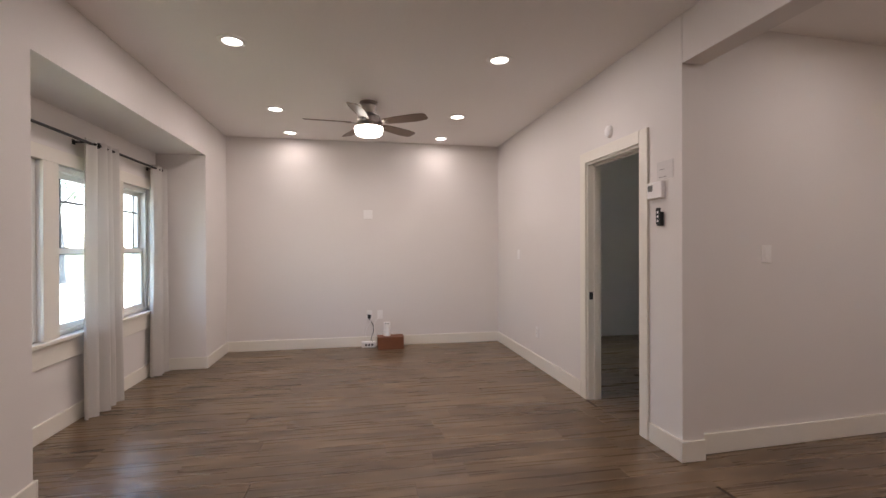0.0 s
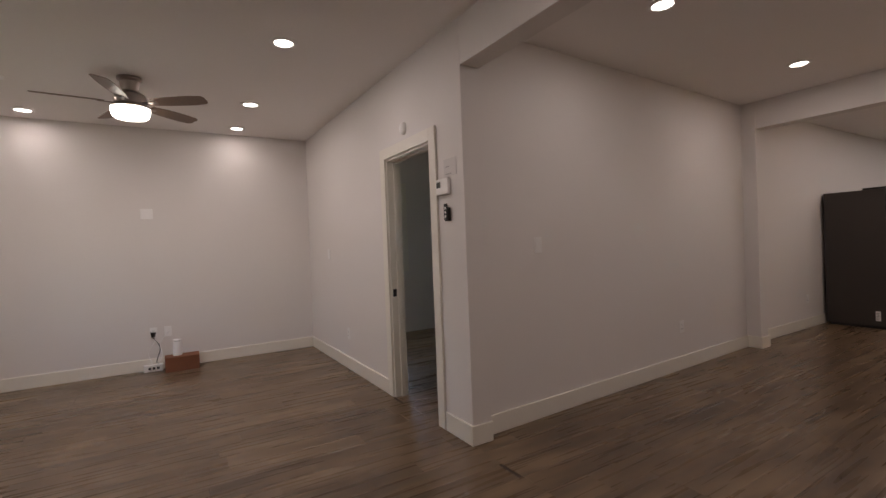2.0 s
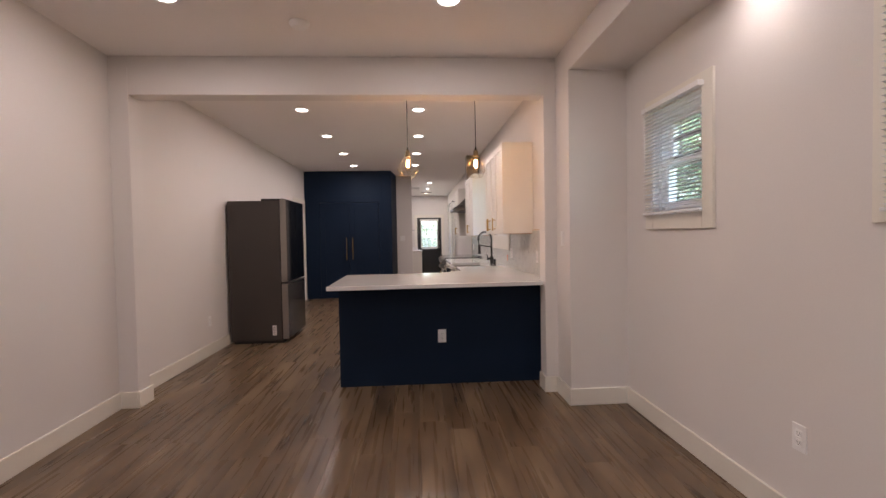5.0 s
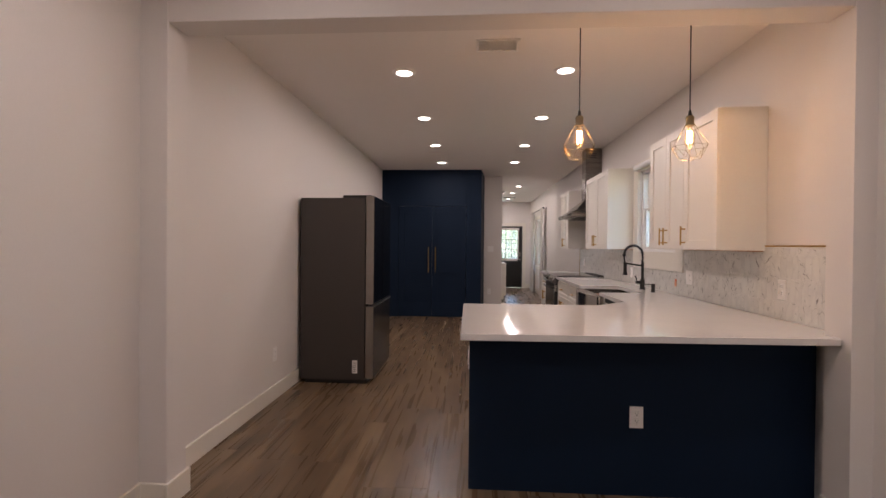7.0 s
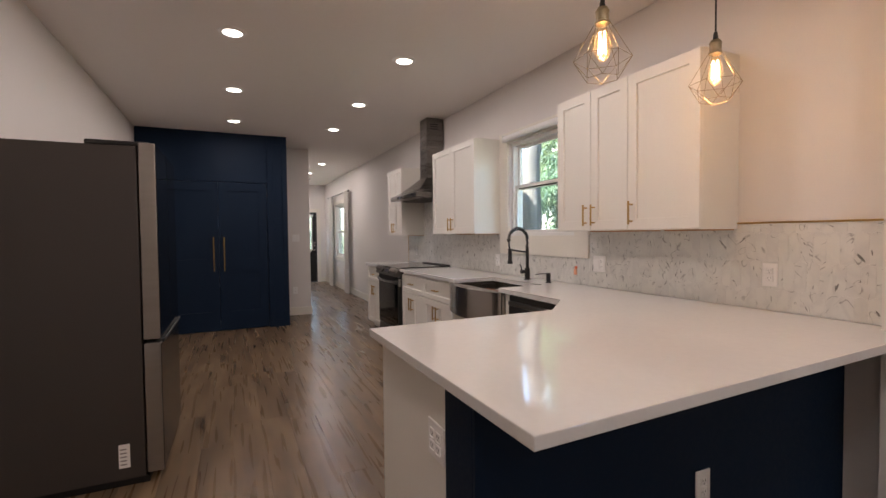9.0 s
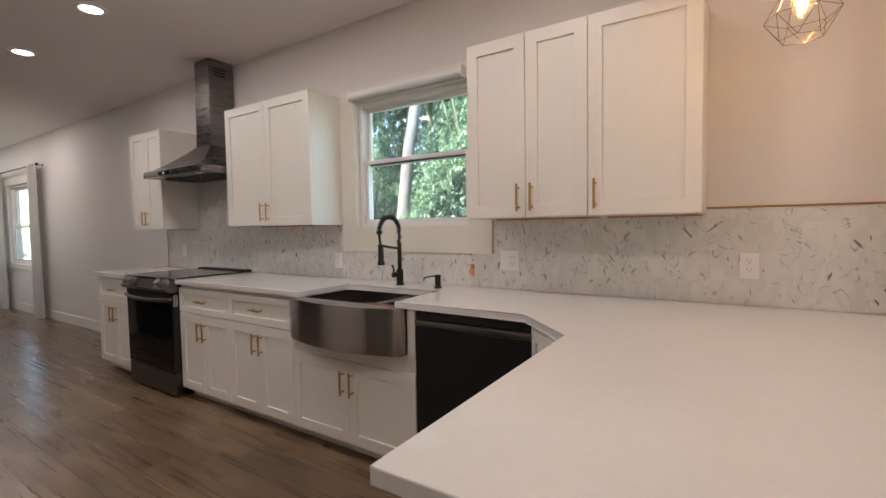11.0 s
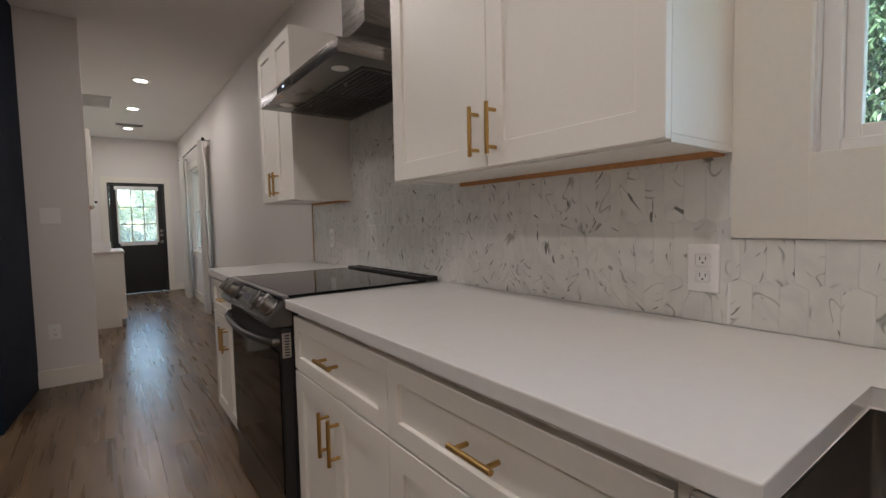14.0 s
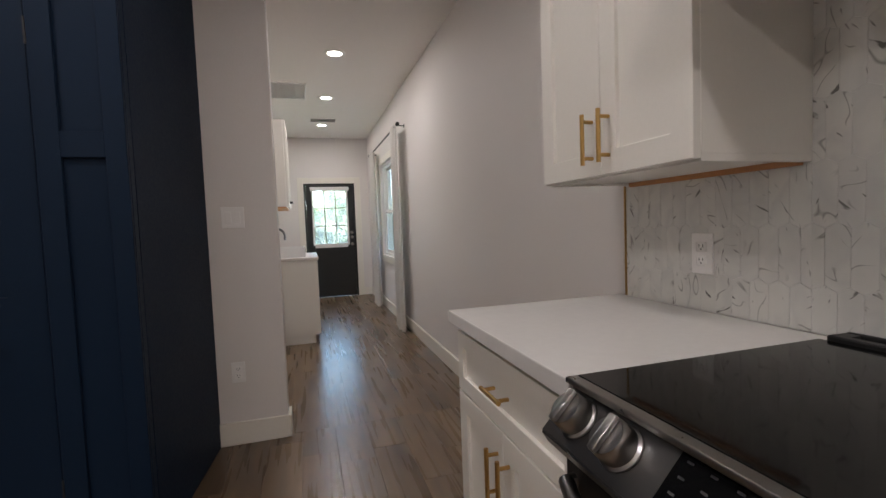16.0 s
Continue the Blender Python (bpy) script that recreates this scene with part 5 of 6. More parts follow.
# ---- pendants ----
def pendant(x, y):
    t = thing("pendant_light", (x, y, H), "geometric gold wire pendant with a glowing filament bulb", "pendant light", "pendants over the peninsula")
    bm = bmesh.new()
    lathe(bm, (x, y, 0), [(0.0, H - 0.03), (0.05, H - 0.028), (0.058, H - 0.018), (0.058, H - 0.001), (0.0, H - 0.001)], 20)
    part("canopy", bm, BRASS, t, "", True)
    bm = bmesh.new()
    tube(bm, [(x, y, H - 0.025), (x, y, 2.12)], 0.0035, 8)
    part("cord", bm, BLACK, t, "thin black cord")
    bm = bmesh.new()
    lathe(bm, (x, y, 0), [(0.0, 2.125), (0.007, 2.122), (0.010, 2.10), (0.012, 2.092), (0.0, 2.092)], 14)
    part("strain_relief", bm, BLACK, t, "", True)
    bm = bmesh.new()
    lathe(bm, (x, y, 0), [(0.0, 2.092), (0.018, 2.090), (0.024, 2.078), (0.022, 2.072), (0.022, 2.045), (0.025, 2.042), (0.025, 2.034), (0.0, 2.034)], 18)
    part("socket", bm, PALEGOLD, t, "brushed gold socket", True)
    bm = bmesh.new()
    n = 6

    def ring(r, z, ph=0.0):
        return [Vector((x + r * math.cos(6.2832 * (i + ph) / n + 0.3), y + r * math.sin(6.2832 * (i + ph) / n + 0.3), z)) for i in range(n)]
    a, b, c = ring(0.024, 2.042), ring(0.098, 1.915), ring(0.058, 1.846, 0.5)
    w = 0.0011
    for i in range(n):
        j = (i + 1) % n
        for p, q in ((a[i], b[i]), (b[i], b[j]), (b[i], c[i]), (b[j], c[i]), (c[i], c[j]), (a[i], a[j])):
            tube(bm, [p, q], w, 6)
    part("wire_cage", bm, PALEGOLD, t, "faceted gold wire cage")
    bm = bmesh.new()
    lathe(bm, (x, y, 0), [(0.013, 2.034), (0.016, 2.015), (0.026, 1.985), (0.030, 1.955), (0.025, 1.925), (0.012, 1.908), (0.0, 1.905)], 20)
    bu = part("bulb", bm, BULB, t, "clear glass bulb", True)
    bu.visible_shadow = False
    bm = bmesh.new()
    pts = []
    for i in range(9):
        ang = 6.2832 * i / 8
        pts.append((x + 0.011 * math.cos(ang), y + 0.011 * math.sin(ang), 1.935 if i % 2 else 2.005))
    tube(bm, pts, 0.0028, 6)
    part("filament", bm, FILAMENT, bu, "glowing amber filament")
    return t


p1 = pendant(2.017, 4.475)
copy_thing(p1, pose(2.643, 4.492, H))
for x, y in ((2.017, 4.475), (2.643, 4.492)):
    d = bpy.data.lights.new("pendant_lamp", "POINT")
    d.energy, d.color, d.shadow_soft_size = 0.38, (1.0, 0.52, 0.22), 0.02
    new("pendant_lamp", d).location = (x, y, 1.965)


# ---- plates, switches, sensors ----
def plate(m, kinds, label, group="wall plates", category="wall plate", w=0.072, h=0.116):
    """A wall plate at m (centre, w out of the wall) with receptacles ('o'), rockers ('s') or blank ('b') side by side."""
    at = m @ Vector((0, 0, 0))
    t = thing("wall_plate", at, label, category, group)
    n = len(kinds)
    wd = w + (n - 1) * 0.046
    bm = bmesh.new()
    bx(bm, -wd / 2, wd / 2, -h / 2, h / 2, 0, 0.006, 0.0025, 2, m)
    part("cover", bm, PLASTIC, t)
    for i, k in enumerate(kinds):
        u = (i - (n - 1) / 2) * 0.046
        if k == "s":
            bm = bmesh.new()
            bx(bm, u - 0.0165, u + 0.0165, -0.033, 0.033, 0.0061, 0.0095, 0.002, 1, m)
            part("rocker", bm, PLASTIC, t)
        elif k == "o":
            for v in (-0.0195, 0.0195):
                bm = bmesh.new()
                bx(bm, u - 0.0165, u + 0.0165, v - 0.0145, v + 0.0145, 0.0061, 0.0085, 0.004, 2, m)
                r = part("receptacle", bm, PLASTIC, t)
                bm = bmesh.new()
                bx(bm, u - 0.0075, u - 0.0055, v - 0.001, v + 0.007, 0.0086, 0.0091, 0, 1, m)
                bx(bm, u + 0.0055, u + 0.0075, v - 0.001, v + 0.007, 0.0086, 0.0091, 0, 1, m)
                bx(bm, u - 0.002, u + 0.002, v - 0.009, v - 0.005, 0.0086, 0.0091, 0, 1, m)
                part("slots", bm, BLACK, r, "dark plug slots")
    return t


lx = lambda y: LONG0[0] + (LONG1[0] - LONG0[0]) * (y - LONG0[1]) / (LONG1[1] - LONG0[1])
plate(facing(2.29, 4.286, 0.426, 1, 0), "o", "white duplex outlet on the navy peninsula panel")
plate(facing(1.395, 4.53, 0.665, 0, -1), "oo", "white double outlet on the white end panel")
plate(facing(lx(2.606), 2.606, 0.41, 0.03, 0.9995), "o", "white duplex outlet low on the dining wall")
plate(facing(lx(0.697), 0.697, 1.268, 0.03, 0.9995), "s", "white rocker switch on the dining wall")
plate(facing(KW, 4.345, 1.26, 0, 1), "s", "white rocker switch on the kitchen wall")
plate(facing(KW, 5.605, 0.386, 0, 1), "o", "white duplex outlet near the refrigerator")
plate(facing(AW, 2.105, 0.425, 0, -1), "o", "white duplex outlet under the alcove windows")
plate(facing(3.235, 3.83, 1.27, 0, -1), "s", "white rocker switch on the pier")
TF = EAST - 0.0097
plate(facing(TF, 4.608, 1.092, 0, -1), "o", "white duplex outlet on the marble backsplash")
plate(facing(TF, 5.76, 1.083, 0, -1), "so", "white switch and outlet plate on the marble backsplash")
plate(facing(TF, 7.155, 1.045, 0, -1), "o", "white duplex outlet on the backsplash beside the window")
plate(facing(TF, 9.365, 1.08, 0, -1), "o", "white duplex outlet on the backsplash beyond the stove")
plate(facing(1.775, 11.075, 1.272, 1, 0), "ss", "white double rocker switch on the wall end")
plate(facing(1.755, 11.075, 0.409, 1, 0), "o", "white duplex outlet on the wall end")
plate(facing(WEST, -1.815, 1.765, 0, 1), "b", "blank white cover plate on the end wall", w=0.12)
plate(facing(WEST, -1.80, 0.42, 0, 1), "o", "white duplex outlet with a plug low on the end wall")
plate(facing(WEST, -1.66, 0.42, 0, 1), "b", "white cable plate low on the end wall")
plate(facing(-2.90, 0.0, 1.23, 1, 0), "b", "small white cover plate on the door wall")
plate(facing(-2.32, 0.0, 0.379, 1, 0), "o", "white duplex outlet low on the door wall")

t = thing("thermostat", (-0.26, 0, 1.69), "white wall thermostat with a small grey screen", "thermostat")
pbox("case", (-0.335, -0.185, -0.028, -0.001, 1.635, 1.745), PLASTIC, t, 0.006, "", 2)
pbox("screen", (-0.325, -0.275, -0.0295, -0.0275, 1.685, 1.725), surface("grey_screen", (0.12, 0.13, 0.12), 0.2), t, 0.001, "dark grey display")
t = thing("fan_remote", (-0.22, 0, 1.51), "small black remote control in a wall holder", "remote control")
pbox("holder", (-0.245, -0.195, -0.022, -0.001, 1.455, 1.545), BLACK, t, 0.005, "", 2)
pbox("remote_body", (-0.242, -0.198, -0.030, -0.0225, 1.465, 1.572), BLACK, t, 0.004, "", 2)
for i in range(3):
    pbox("button", (-0.228, -0.212, -0.0315, -0.0298, 1.478 + i * 0.028, 1.494 + i * 0.028), PLASTIC, t, 0.0005, "pale button")
t = thing("instruction_sheet", (-0.185, -0.001, 1.80), "small clear-wrapped paper sheet taped above the thermostat", "paper sheet")
pbox("sheet", (-0.262, -0.108, -0.0035, -0.001, 1.755, 1.872), surface("glossy_paper", (0.72, 0.69, 0.67), 0.12), t, 0.0, "glossy pale sheet")
for i, (a, b) in enumerate(((-0.24, -0.17), (-0.235, -0.19))):
    pbox("print_line", (a, b, -0.0045, -0.0036, 1.768 + i * 0.05, 1.773 + i * 0.05), VENTGREY, t)
t = thing("wall_sensor", (-0.836, -0.001, 2.222), "small white oval sensor above the bedroom doorway", "sensor")
bm = bmesh.new()
lathe(bm, (-0.836, -0.001, 2.222), [(0.0, 0.035), (0.025, 0.033), (0.036, 0.022), (0.038, 0.0)], 20, Matrix.Rotation(radians(90), 4, "X") @ Matrix.Diagonal((1.0, 1.3, 1, 1)))
part("dome", bm, PLASTIC, t, "", True)
t = thing("strike_plate", (DOOR1[0] + 0.02, 0.03, 0.896), "black strike plate on the door jamb", "strike plate")
pbox("plate", (DOOR1[0] + 0.018, DOOR1[0] + 0.021, 0.012, 0.045, 0.865, 0.93), BLACK, t, 0.001)
t = thing("smoke_detector", (1.33, 3.41, H), "round white smoke detector on the dining ceiling", "smoke detector")
bm = bmesh.new()
lathe(bm, (1.33, 3.41, H), [(0.0, -0.036), (0.045, -0.034), (0.058, -0.022), (0.066, -0.012), (0.066, -0.001)], 24)
part("case", bm, PLASTIC, t, "", True)


def ceiling_vent(x0, x1, y0, y1, nx, label, material=PLASTIC):
    t = thing("ceiling_vent", ((x0 + x1) / 2, (y0 + y1) / 2, H), label, "air vent", "ceiling vents")
    bm = bmesh.new()
    for b in ((x0, x1, y0, y0 + 0.02), (x0, x1, y1 - 0.02, y1), (x0, x0 + 0.02, y0 + 0.02, y1 - 0.02), (x1 - 0.02, x1, y0 + 0.02, y1 - 0.02)):
        bx(bm, *b, H - 0.010, H - 0.001, 0.002)
    part("frame", bm, material, t)
    pbox("backing", (x0 + 0.02, x1 - 0.02, y0 + 0.02, y1 - 0.02, H - 0.003, H - 0.001), material, t)
    k = max(4, int((y1 - y0 - 0.04) / 0.022))
    for i in range(k):
        y = y0 + 0.024 + i * (y1 - y0 - 0.05) / k
        m = Matrix.Translation(((x0 + x1) / 2, y + 0.006, H - 0.008)) @ Matrix.Rotation(radians(12), 4, "X")
        bm = bmesh.new()
        bx(bm, -(x1 - x0) / 2 + 0.02, (x1 - x0) / 2 - 0.02, -0.008, 0.008, -0.0006, 0.0006, 0, 1, m)
        part("slat", bm, material, t)
    for i in range(1, nx):
        x = x0 + (x1 - x0) * i / nx
        pbox("bar", (x - 0.005, x + 0.005, y0 + 0.02, y1 - 0.02, H - 0.013, H - 0.003), material, t)


ceiling_vent(1.42, 1.72, 4.90, 5.10, 3, "white louvred supply vent in the kitchen ceiling")
ceiling_vent(1.75, 2.24, 13.45, 14.05, 5, "large white return air grille in the hall ceiling")
ceiling_vent(2.30, 2.64, 15.05, 15.20, 2, "small grey vent in the hall ceiling", VENTGREY)

# ---- living room: things by the end wall ----
t = thing("cardboard_box", (-3.58, -1.53, 0), "small reddish-brown box on the floor by the end wall", "box")
pbox("carton", (-3.68, -3.48, -1.70, -1.365, 0.0, 0.155), CARDBOX, t, 0.003)
pbox("lid_flap", (-3.682, -3.478, -1.702, -1.531, 0.1555, 0.158), CARDBOX, t)
pbox("lid_flap", (-3.682, -3.478, -1.529, -1.363, 0.1555, 0.158), CARDBOX, t)
t = thing("wireless_router", (-3.60, -1.575, 0.158), "white cylindrical wireless unit standing on the brown box", "router")
bm = bmesh.new()
lathe(bm, (-3.60, -1.575, 0.1582), [(0.0, 0.0), (0.046, 0.0), (0.048, 0.02), (0.044, 0.15), (0.041, 0.178), (0.0, 0.182)], 22)
part("housing", bm, PLASTIC, t, "", True)
bm = bmesh.new()
for i in range(3):
    bx(bm, -3.562, -3.556, -1.600 + i * 0.02, -1.592 + i * 0.02, 0.318, 0.326)
part("indicator_holes", bm, BLACK, t, "three small dark dots")
t = thing("network_box", (-3.68, -1.83, 0), "white network box with black ports on the floor", "network box")
pbox("case", (-3.715, -3.64, -1.905, -1.72, 0.0, 0.075), PLASTIC, t, 0.006, "", 2)
for i in range(3):
    pbox("port", (-3.6405, -3.636, -1.86 + i * 0.04, -1.835 + i * 0.04, 0.025, 0.05), BLACK, t)
t = thing("power_adapter", (WEST + 0.03, -1.80, 0.40), "dark plug adapter in the wall outlet", "adapter")
pbox("block", (WEST + 0.0095, WEST + 0.05, -1.825, -1.775, 0.375, 0.425), BLACK, t, 0.004, "", 2)
for k, (y0, y1, mat_c) in enumerate(((-1.80, -1.84, PLASTIC), (-1.66, -1.78, PLASTIC), (-1.80, -1.75, BLACK))):
    t = thing("cable", (WEST + 0.05, y0, 0.0), "thin loose cable hanging from the wall plates", "cable", "loose cables")
    bm = bmesh.new()
    pts = [Vector((WEST + 0.03, y0, 0.39))]
    for i in range(1, 14):
        s = i / 13
        pts.append(Vector((WEST + 0.035 + 0.02 * math.sin(5 * s + k), y0 + (y1 - y0) * s + 0.03 * math.sin(7 * s + 2 * k), 0.39 * (1 - s) + 0.072 + 0.0 * s)))
    pts.append(Vector((WEST + 0.06, y1 - 0.01, 0.078)))
    tube(bm, pts, 0.004, 6)
    part("wire", bm, mat_c, t, "", True)

# ---- hall: back door, laundry corner ----
t = new("door_2")
t.location = (2.575, BACK + 0.02, 0)
ORG[t] = Vector(t.location)
tagged(t, "black painted back door with a glazed upper half, closed", "door", "", "structure")
pbox("frame", (BD[0], BD[0] + 0.03, BACK - 0.01, BACK + 0.13, 0, 1.965), BLACK, t)
pbox("frame", (BD[1] - 0.03, BD[1], BACK - 0.01, BACK + 0.13, 0, 1.965), BLACK, t)
pbox("frame", (BD[0] + 0.03, BD[1] - 0.03, BACK - 0.01, BACK + 0.13, 1.935, 1.965), BLACK, t)
bm = bmesh.new()
for b in cuts("x", BD[0] + 0.032, BD[1] - 0.032, BACK + 0.01, BACK + 0.05, 0.008, 1.932, [(2.30, 2.85, 0.93, 1.85)]):
    bx(bm, *b)
leaf = part("leaf", bm, BLACK, t)
bm = bmesh.new()
for a, b, c, d in ((2.27, 2.30, 0.90, 1.88), (2.85, 2.88, 0.90, 1.88), (2.30, 2.85, 0.86, 0.93), (2.30, 2.85, 1.85, 1.88)):
    bx(bm, a, b, BACK - 0.004, BACK + 0.0095, c, d, 0.003)
part("glazing_frame", bm, SASH, leaf, "white glazing frame")
bm = bmesh.new()
for x in (2.483, 2.667):
    bx(bm, x - 0.008, x + 0.008, BACK + 0.02, BACK + 0.04, 0.93, 1.85)
for z in (1.237, 1.543):
    bx(bm, 2.30, 2.85, BACK + 0.021, BACK + 0.039, z - 0.008, z + 0.008)
part("muntins", bm, SASH, leaf, "white grid bars")
bm = bmesh.new()
bx(bm, 2.295, 2.855, BACK + 0.028, BACK + 0.032, 0.925, 1.855)
pn = part("pane", bm, GLAREGLASS, leaf)
pn.visible_shadow = False
pbox("shade_cassette", (2.25, 2.90, BACK - 0.045, BACK - 0.004, 1.84, 1.905), BLIND, leaf, 0.004, "white shade cassette")
for z in (0.93, 1.05, 1.13):
    bm = bmesh.new()
    lathe(bm, (2.925, BACK + 0.01, z - 0.02), [(0.0, 0.055), (0.022, 0.05), (0.026, 0.035), (0.012, 0.02), (0.012, 0.006), (0.028, 0.004), (0.028, 0.0)], 18, Matrix.Rotation(radians(90), 4, "X"))
    part("knob" if z < 1 else "deadbolt", bm, NICKEL, leaf, "brushed nickel", True)

# Invented leaf that closes the west doorway, where outside light leaked in.
t = new("door_3")
t.location = (KW - 0.05, 9.76, 0)
ORG[t] = Vector(t.location)
tagged(t, "white panelled door, added to shut out light between refrigerator and closet", "door", "", "structure")
bm = bmesh.new()
m = facing(KW - 0.05, 9.403, 0, 0, 1)
for a, b, c, d in ((0, 0.11, 0.008, 2.035), (0.604, 0.714, 0.008, 2.035), (0.11, 0.604, 0.008, 0.24), (0.11, 0.604, 0.85, 1.0), (0.11, 0.604, 1.92, 2.035)):
    bx(bm, a, b, c, d, 0, 0.03, 0.002, 1, m)
bx(bm, 0.10, 0.614, 0.22, 1.94, 0.002, 0.016, 0, 1, m)
leaf3 = part("leaf", bm, TRIM, t)
bm = bmesh.new()
lathe(bm, (KW - 0.018, 9.47, 0.93), [(0.028, 0.0), (0.028, 0.006), (0.011, 0.01), (0.011, 0.03), (0.026, 0.04), (0.026, 0.055), (0.0, 0.065)], 16, Matrix.Rotation(radians(90), 4, "Y"))
part("knob", bm, BLACK, leaf3, "black round knob", True)
t = thing("laundry_cabinet", (1.94, 13.75, 0), "white utility base cabinet in the hall corner", "cabinet")
pbox("body", (1.645, 2.235, 13.24, 14.25, 0.09, 0.87), CABW, t, 0.002)
pbox("plinth", (1.645, 2.20, 13.25, 14.24, 0.0, 0.0895), CABW, t, 0.002)
m = facing(2.235, 13.245, 0, 0, 1)
for a, b in ((0.003, 0.5), (0.505, 1.0)):
    bm = bmesh.new()
    shaker(bm, m, a, b, 0.10, 0.865)
    part("door", bm, CABW, t)
t = thing("laundry_countertop", (1.94, 13.75, 0.871), "pale worktop with an uneven unfinished edge", "countertop")
bm = bmesh.new()
bx(bm, 1.645, 2.265, 13.225, 14.26, 0.8705, 0.90, 0.003)
part("slab", bm, surface("pale_laminate", (0.62, 0.56, 0.52), 0.4), t)
t = thing("utility_sink", (1.93, 13.62, 0.90), "white porcelain utility sink on the worktop", "sink")
bm = bmesh.new()
basin(bm, 1.70, 2.14, 13.36, 13.92, 0.901, 1.0, 0.02)
part("bowl", bm, PORCELAIN, t)
t = thing("utility_faucet", (1.72, 13.98, 0.90), "chrome gooseneck faucet by the utility sink", "faucet")
bm = bmesh.new()
pts = [(1.74, 13.98, 0.9005), (1.74, 13.98, 1.13)] + [(1.74 + 0.09 - 0.09 * math.cos(math.pi * i / 10), 13.98 - 0.10 * i / 10, 1.13 + 0.08 * math.sin(math.pi * i / 10)) for i in range(1, 11)] + [(1.92, 13.87, 1.08)]
tube(bm, pts, 0.013, 10)
part("spout", bm, DSTEEL, t, "", True)
bm = bmesh.new()
lathe(bm, (1.74, 13.98, 0.9005), [(0.03, 0.0), (0.03, 0.02), (0.016, 0.03), (0.0, 0.03)], 16)
part("base", bm, DSTEEL, t, "", True)
t = thing("laundry_wall_cabinet", (1.82, 13.6, 1.42), "cream white wall cabinet over the utility sink", "cabinet")
pbox("body", (1.645, 1.985, 13.20, 13.95, 1.43, 2.30), CABW, t, 0.002)
pbox("bottom_edge", (1.65, 1.98, 13.205, 13.945, 1.415, 1.4295), RAWWOOD, t, 0.0, "raw wood bottom edge")
m = facing(1.986, 13.20, 1.43, 0, 1)
for a, b in ((0.002, 0.374), (0.377, 0.748)):
    bm = bmesh.new()
    shaker(bm, m, a, b, 0.003, 0.867)
    d = part("door", bm, CABW, t)
    bm = bmesh.new()
    tube(bm, [m @ Vector(((b - 0.03) if a < 0.1 else (a + 0.03), 0.06, 0.02)), m @ Vector(((b - 0.03) if a < 0.1 else (a + 0.03), 0.06, 0.05))], 0.012, 10)
    part("knob", bm, BLACK, d, "small black knob", True)

# ---- outside ----
bm = bmesh.new()
bx(bm, -400, 400, -400, 400, -1.2, -0.55)
tagged(obj("ground", bm, GRASS), "rough grass ground round the house", "", "", "structure")
setting("road", [(-200, 200, -19.5, -13.0, -0.549, -0.53)], ASPHALT, "grey asphalt street in front of the house")
setting("pavement", [(-200, 200, -12.9, -8.6, -0.549, -0.45)], CONCRETE, "pale concrete pavement along the street")


def leaves(name, material, parent, clumps, per, size, seed, droop=0.5):
    """One crown of many narrow leaves in sprigs round the clump centres."""
    rng = np.random.default_rng(seed)
    c = np.repeat(np.asarray(clumps, dtype=float), per, axis=0)
    n = len(c)
    az = rng.uniform(0, 6.2832, n)
    el = rng.normal(-droop, 0.45, n)
    d = np.stack([np.cos(az) * np.cos(el), np.sin(az) * np.cos(el), np.sin(el)], 1)
    side = np.cross(d, np.stack([rng.normal(0, 0.3, n), rng.normal(0, 0.3, n), np.ones(n)], 1))
    side /= np.linalg.norm(side, axis=1)[:, None] + 1e-6
    ln = size * rng.uniform(0.6, 1.3, n)[:, None]
    wd = ln * 0.105
    p0 = c + rng.normal(0, size * 0.35, (n, 3)) + d * ln * 0.15
    up = np.cross(side, d)
    mid = p0 + d * ln * 0.5 + up * ln * 0.06
    tip = p0 + d * ln - np.array([0, 0, 1]) * ln * 0.12
    verts = np.stack([p0, mid + side * wd, tip, mid - side * wd], 1).reshape(-1, 3) - np.array(ORG[parent])
    me = bpy.data.meshes.new(name)
    me.vertices.add(4 * n)
    me.vertices.foreach_set("co", verts.ravel())
    me.loops.add(4 * n)
    me.loops.foreach_set("vertex_index", np.arange(4 * n))
    me.polygons.add(n)
    me.polygons.foreach_set("loop_start", np.arange(0, 4 * n, 4))
    me.update(calc_edges=True)
    me.materials.append(material)
    o = new(name, me)
    o.parent = parent
    ORG[o] = ORG[parent]
    return o


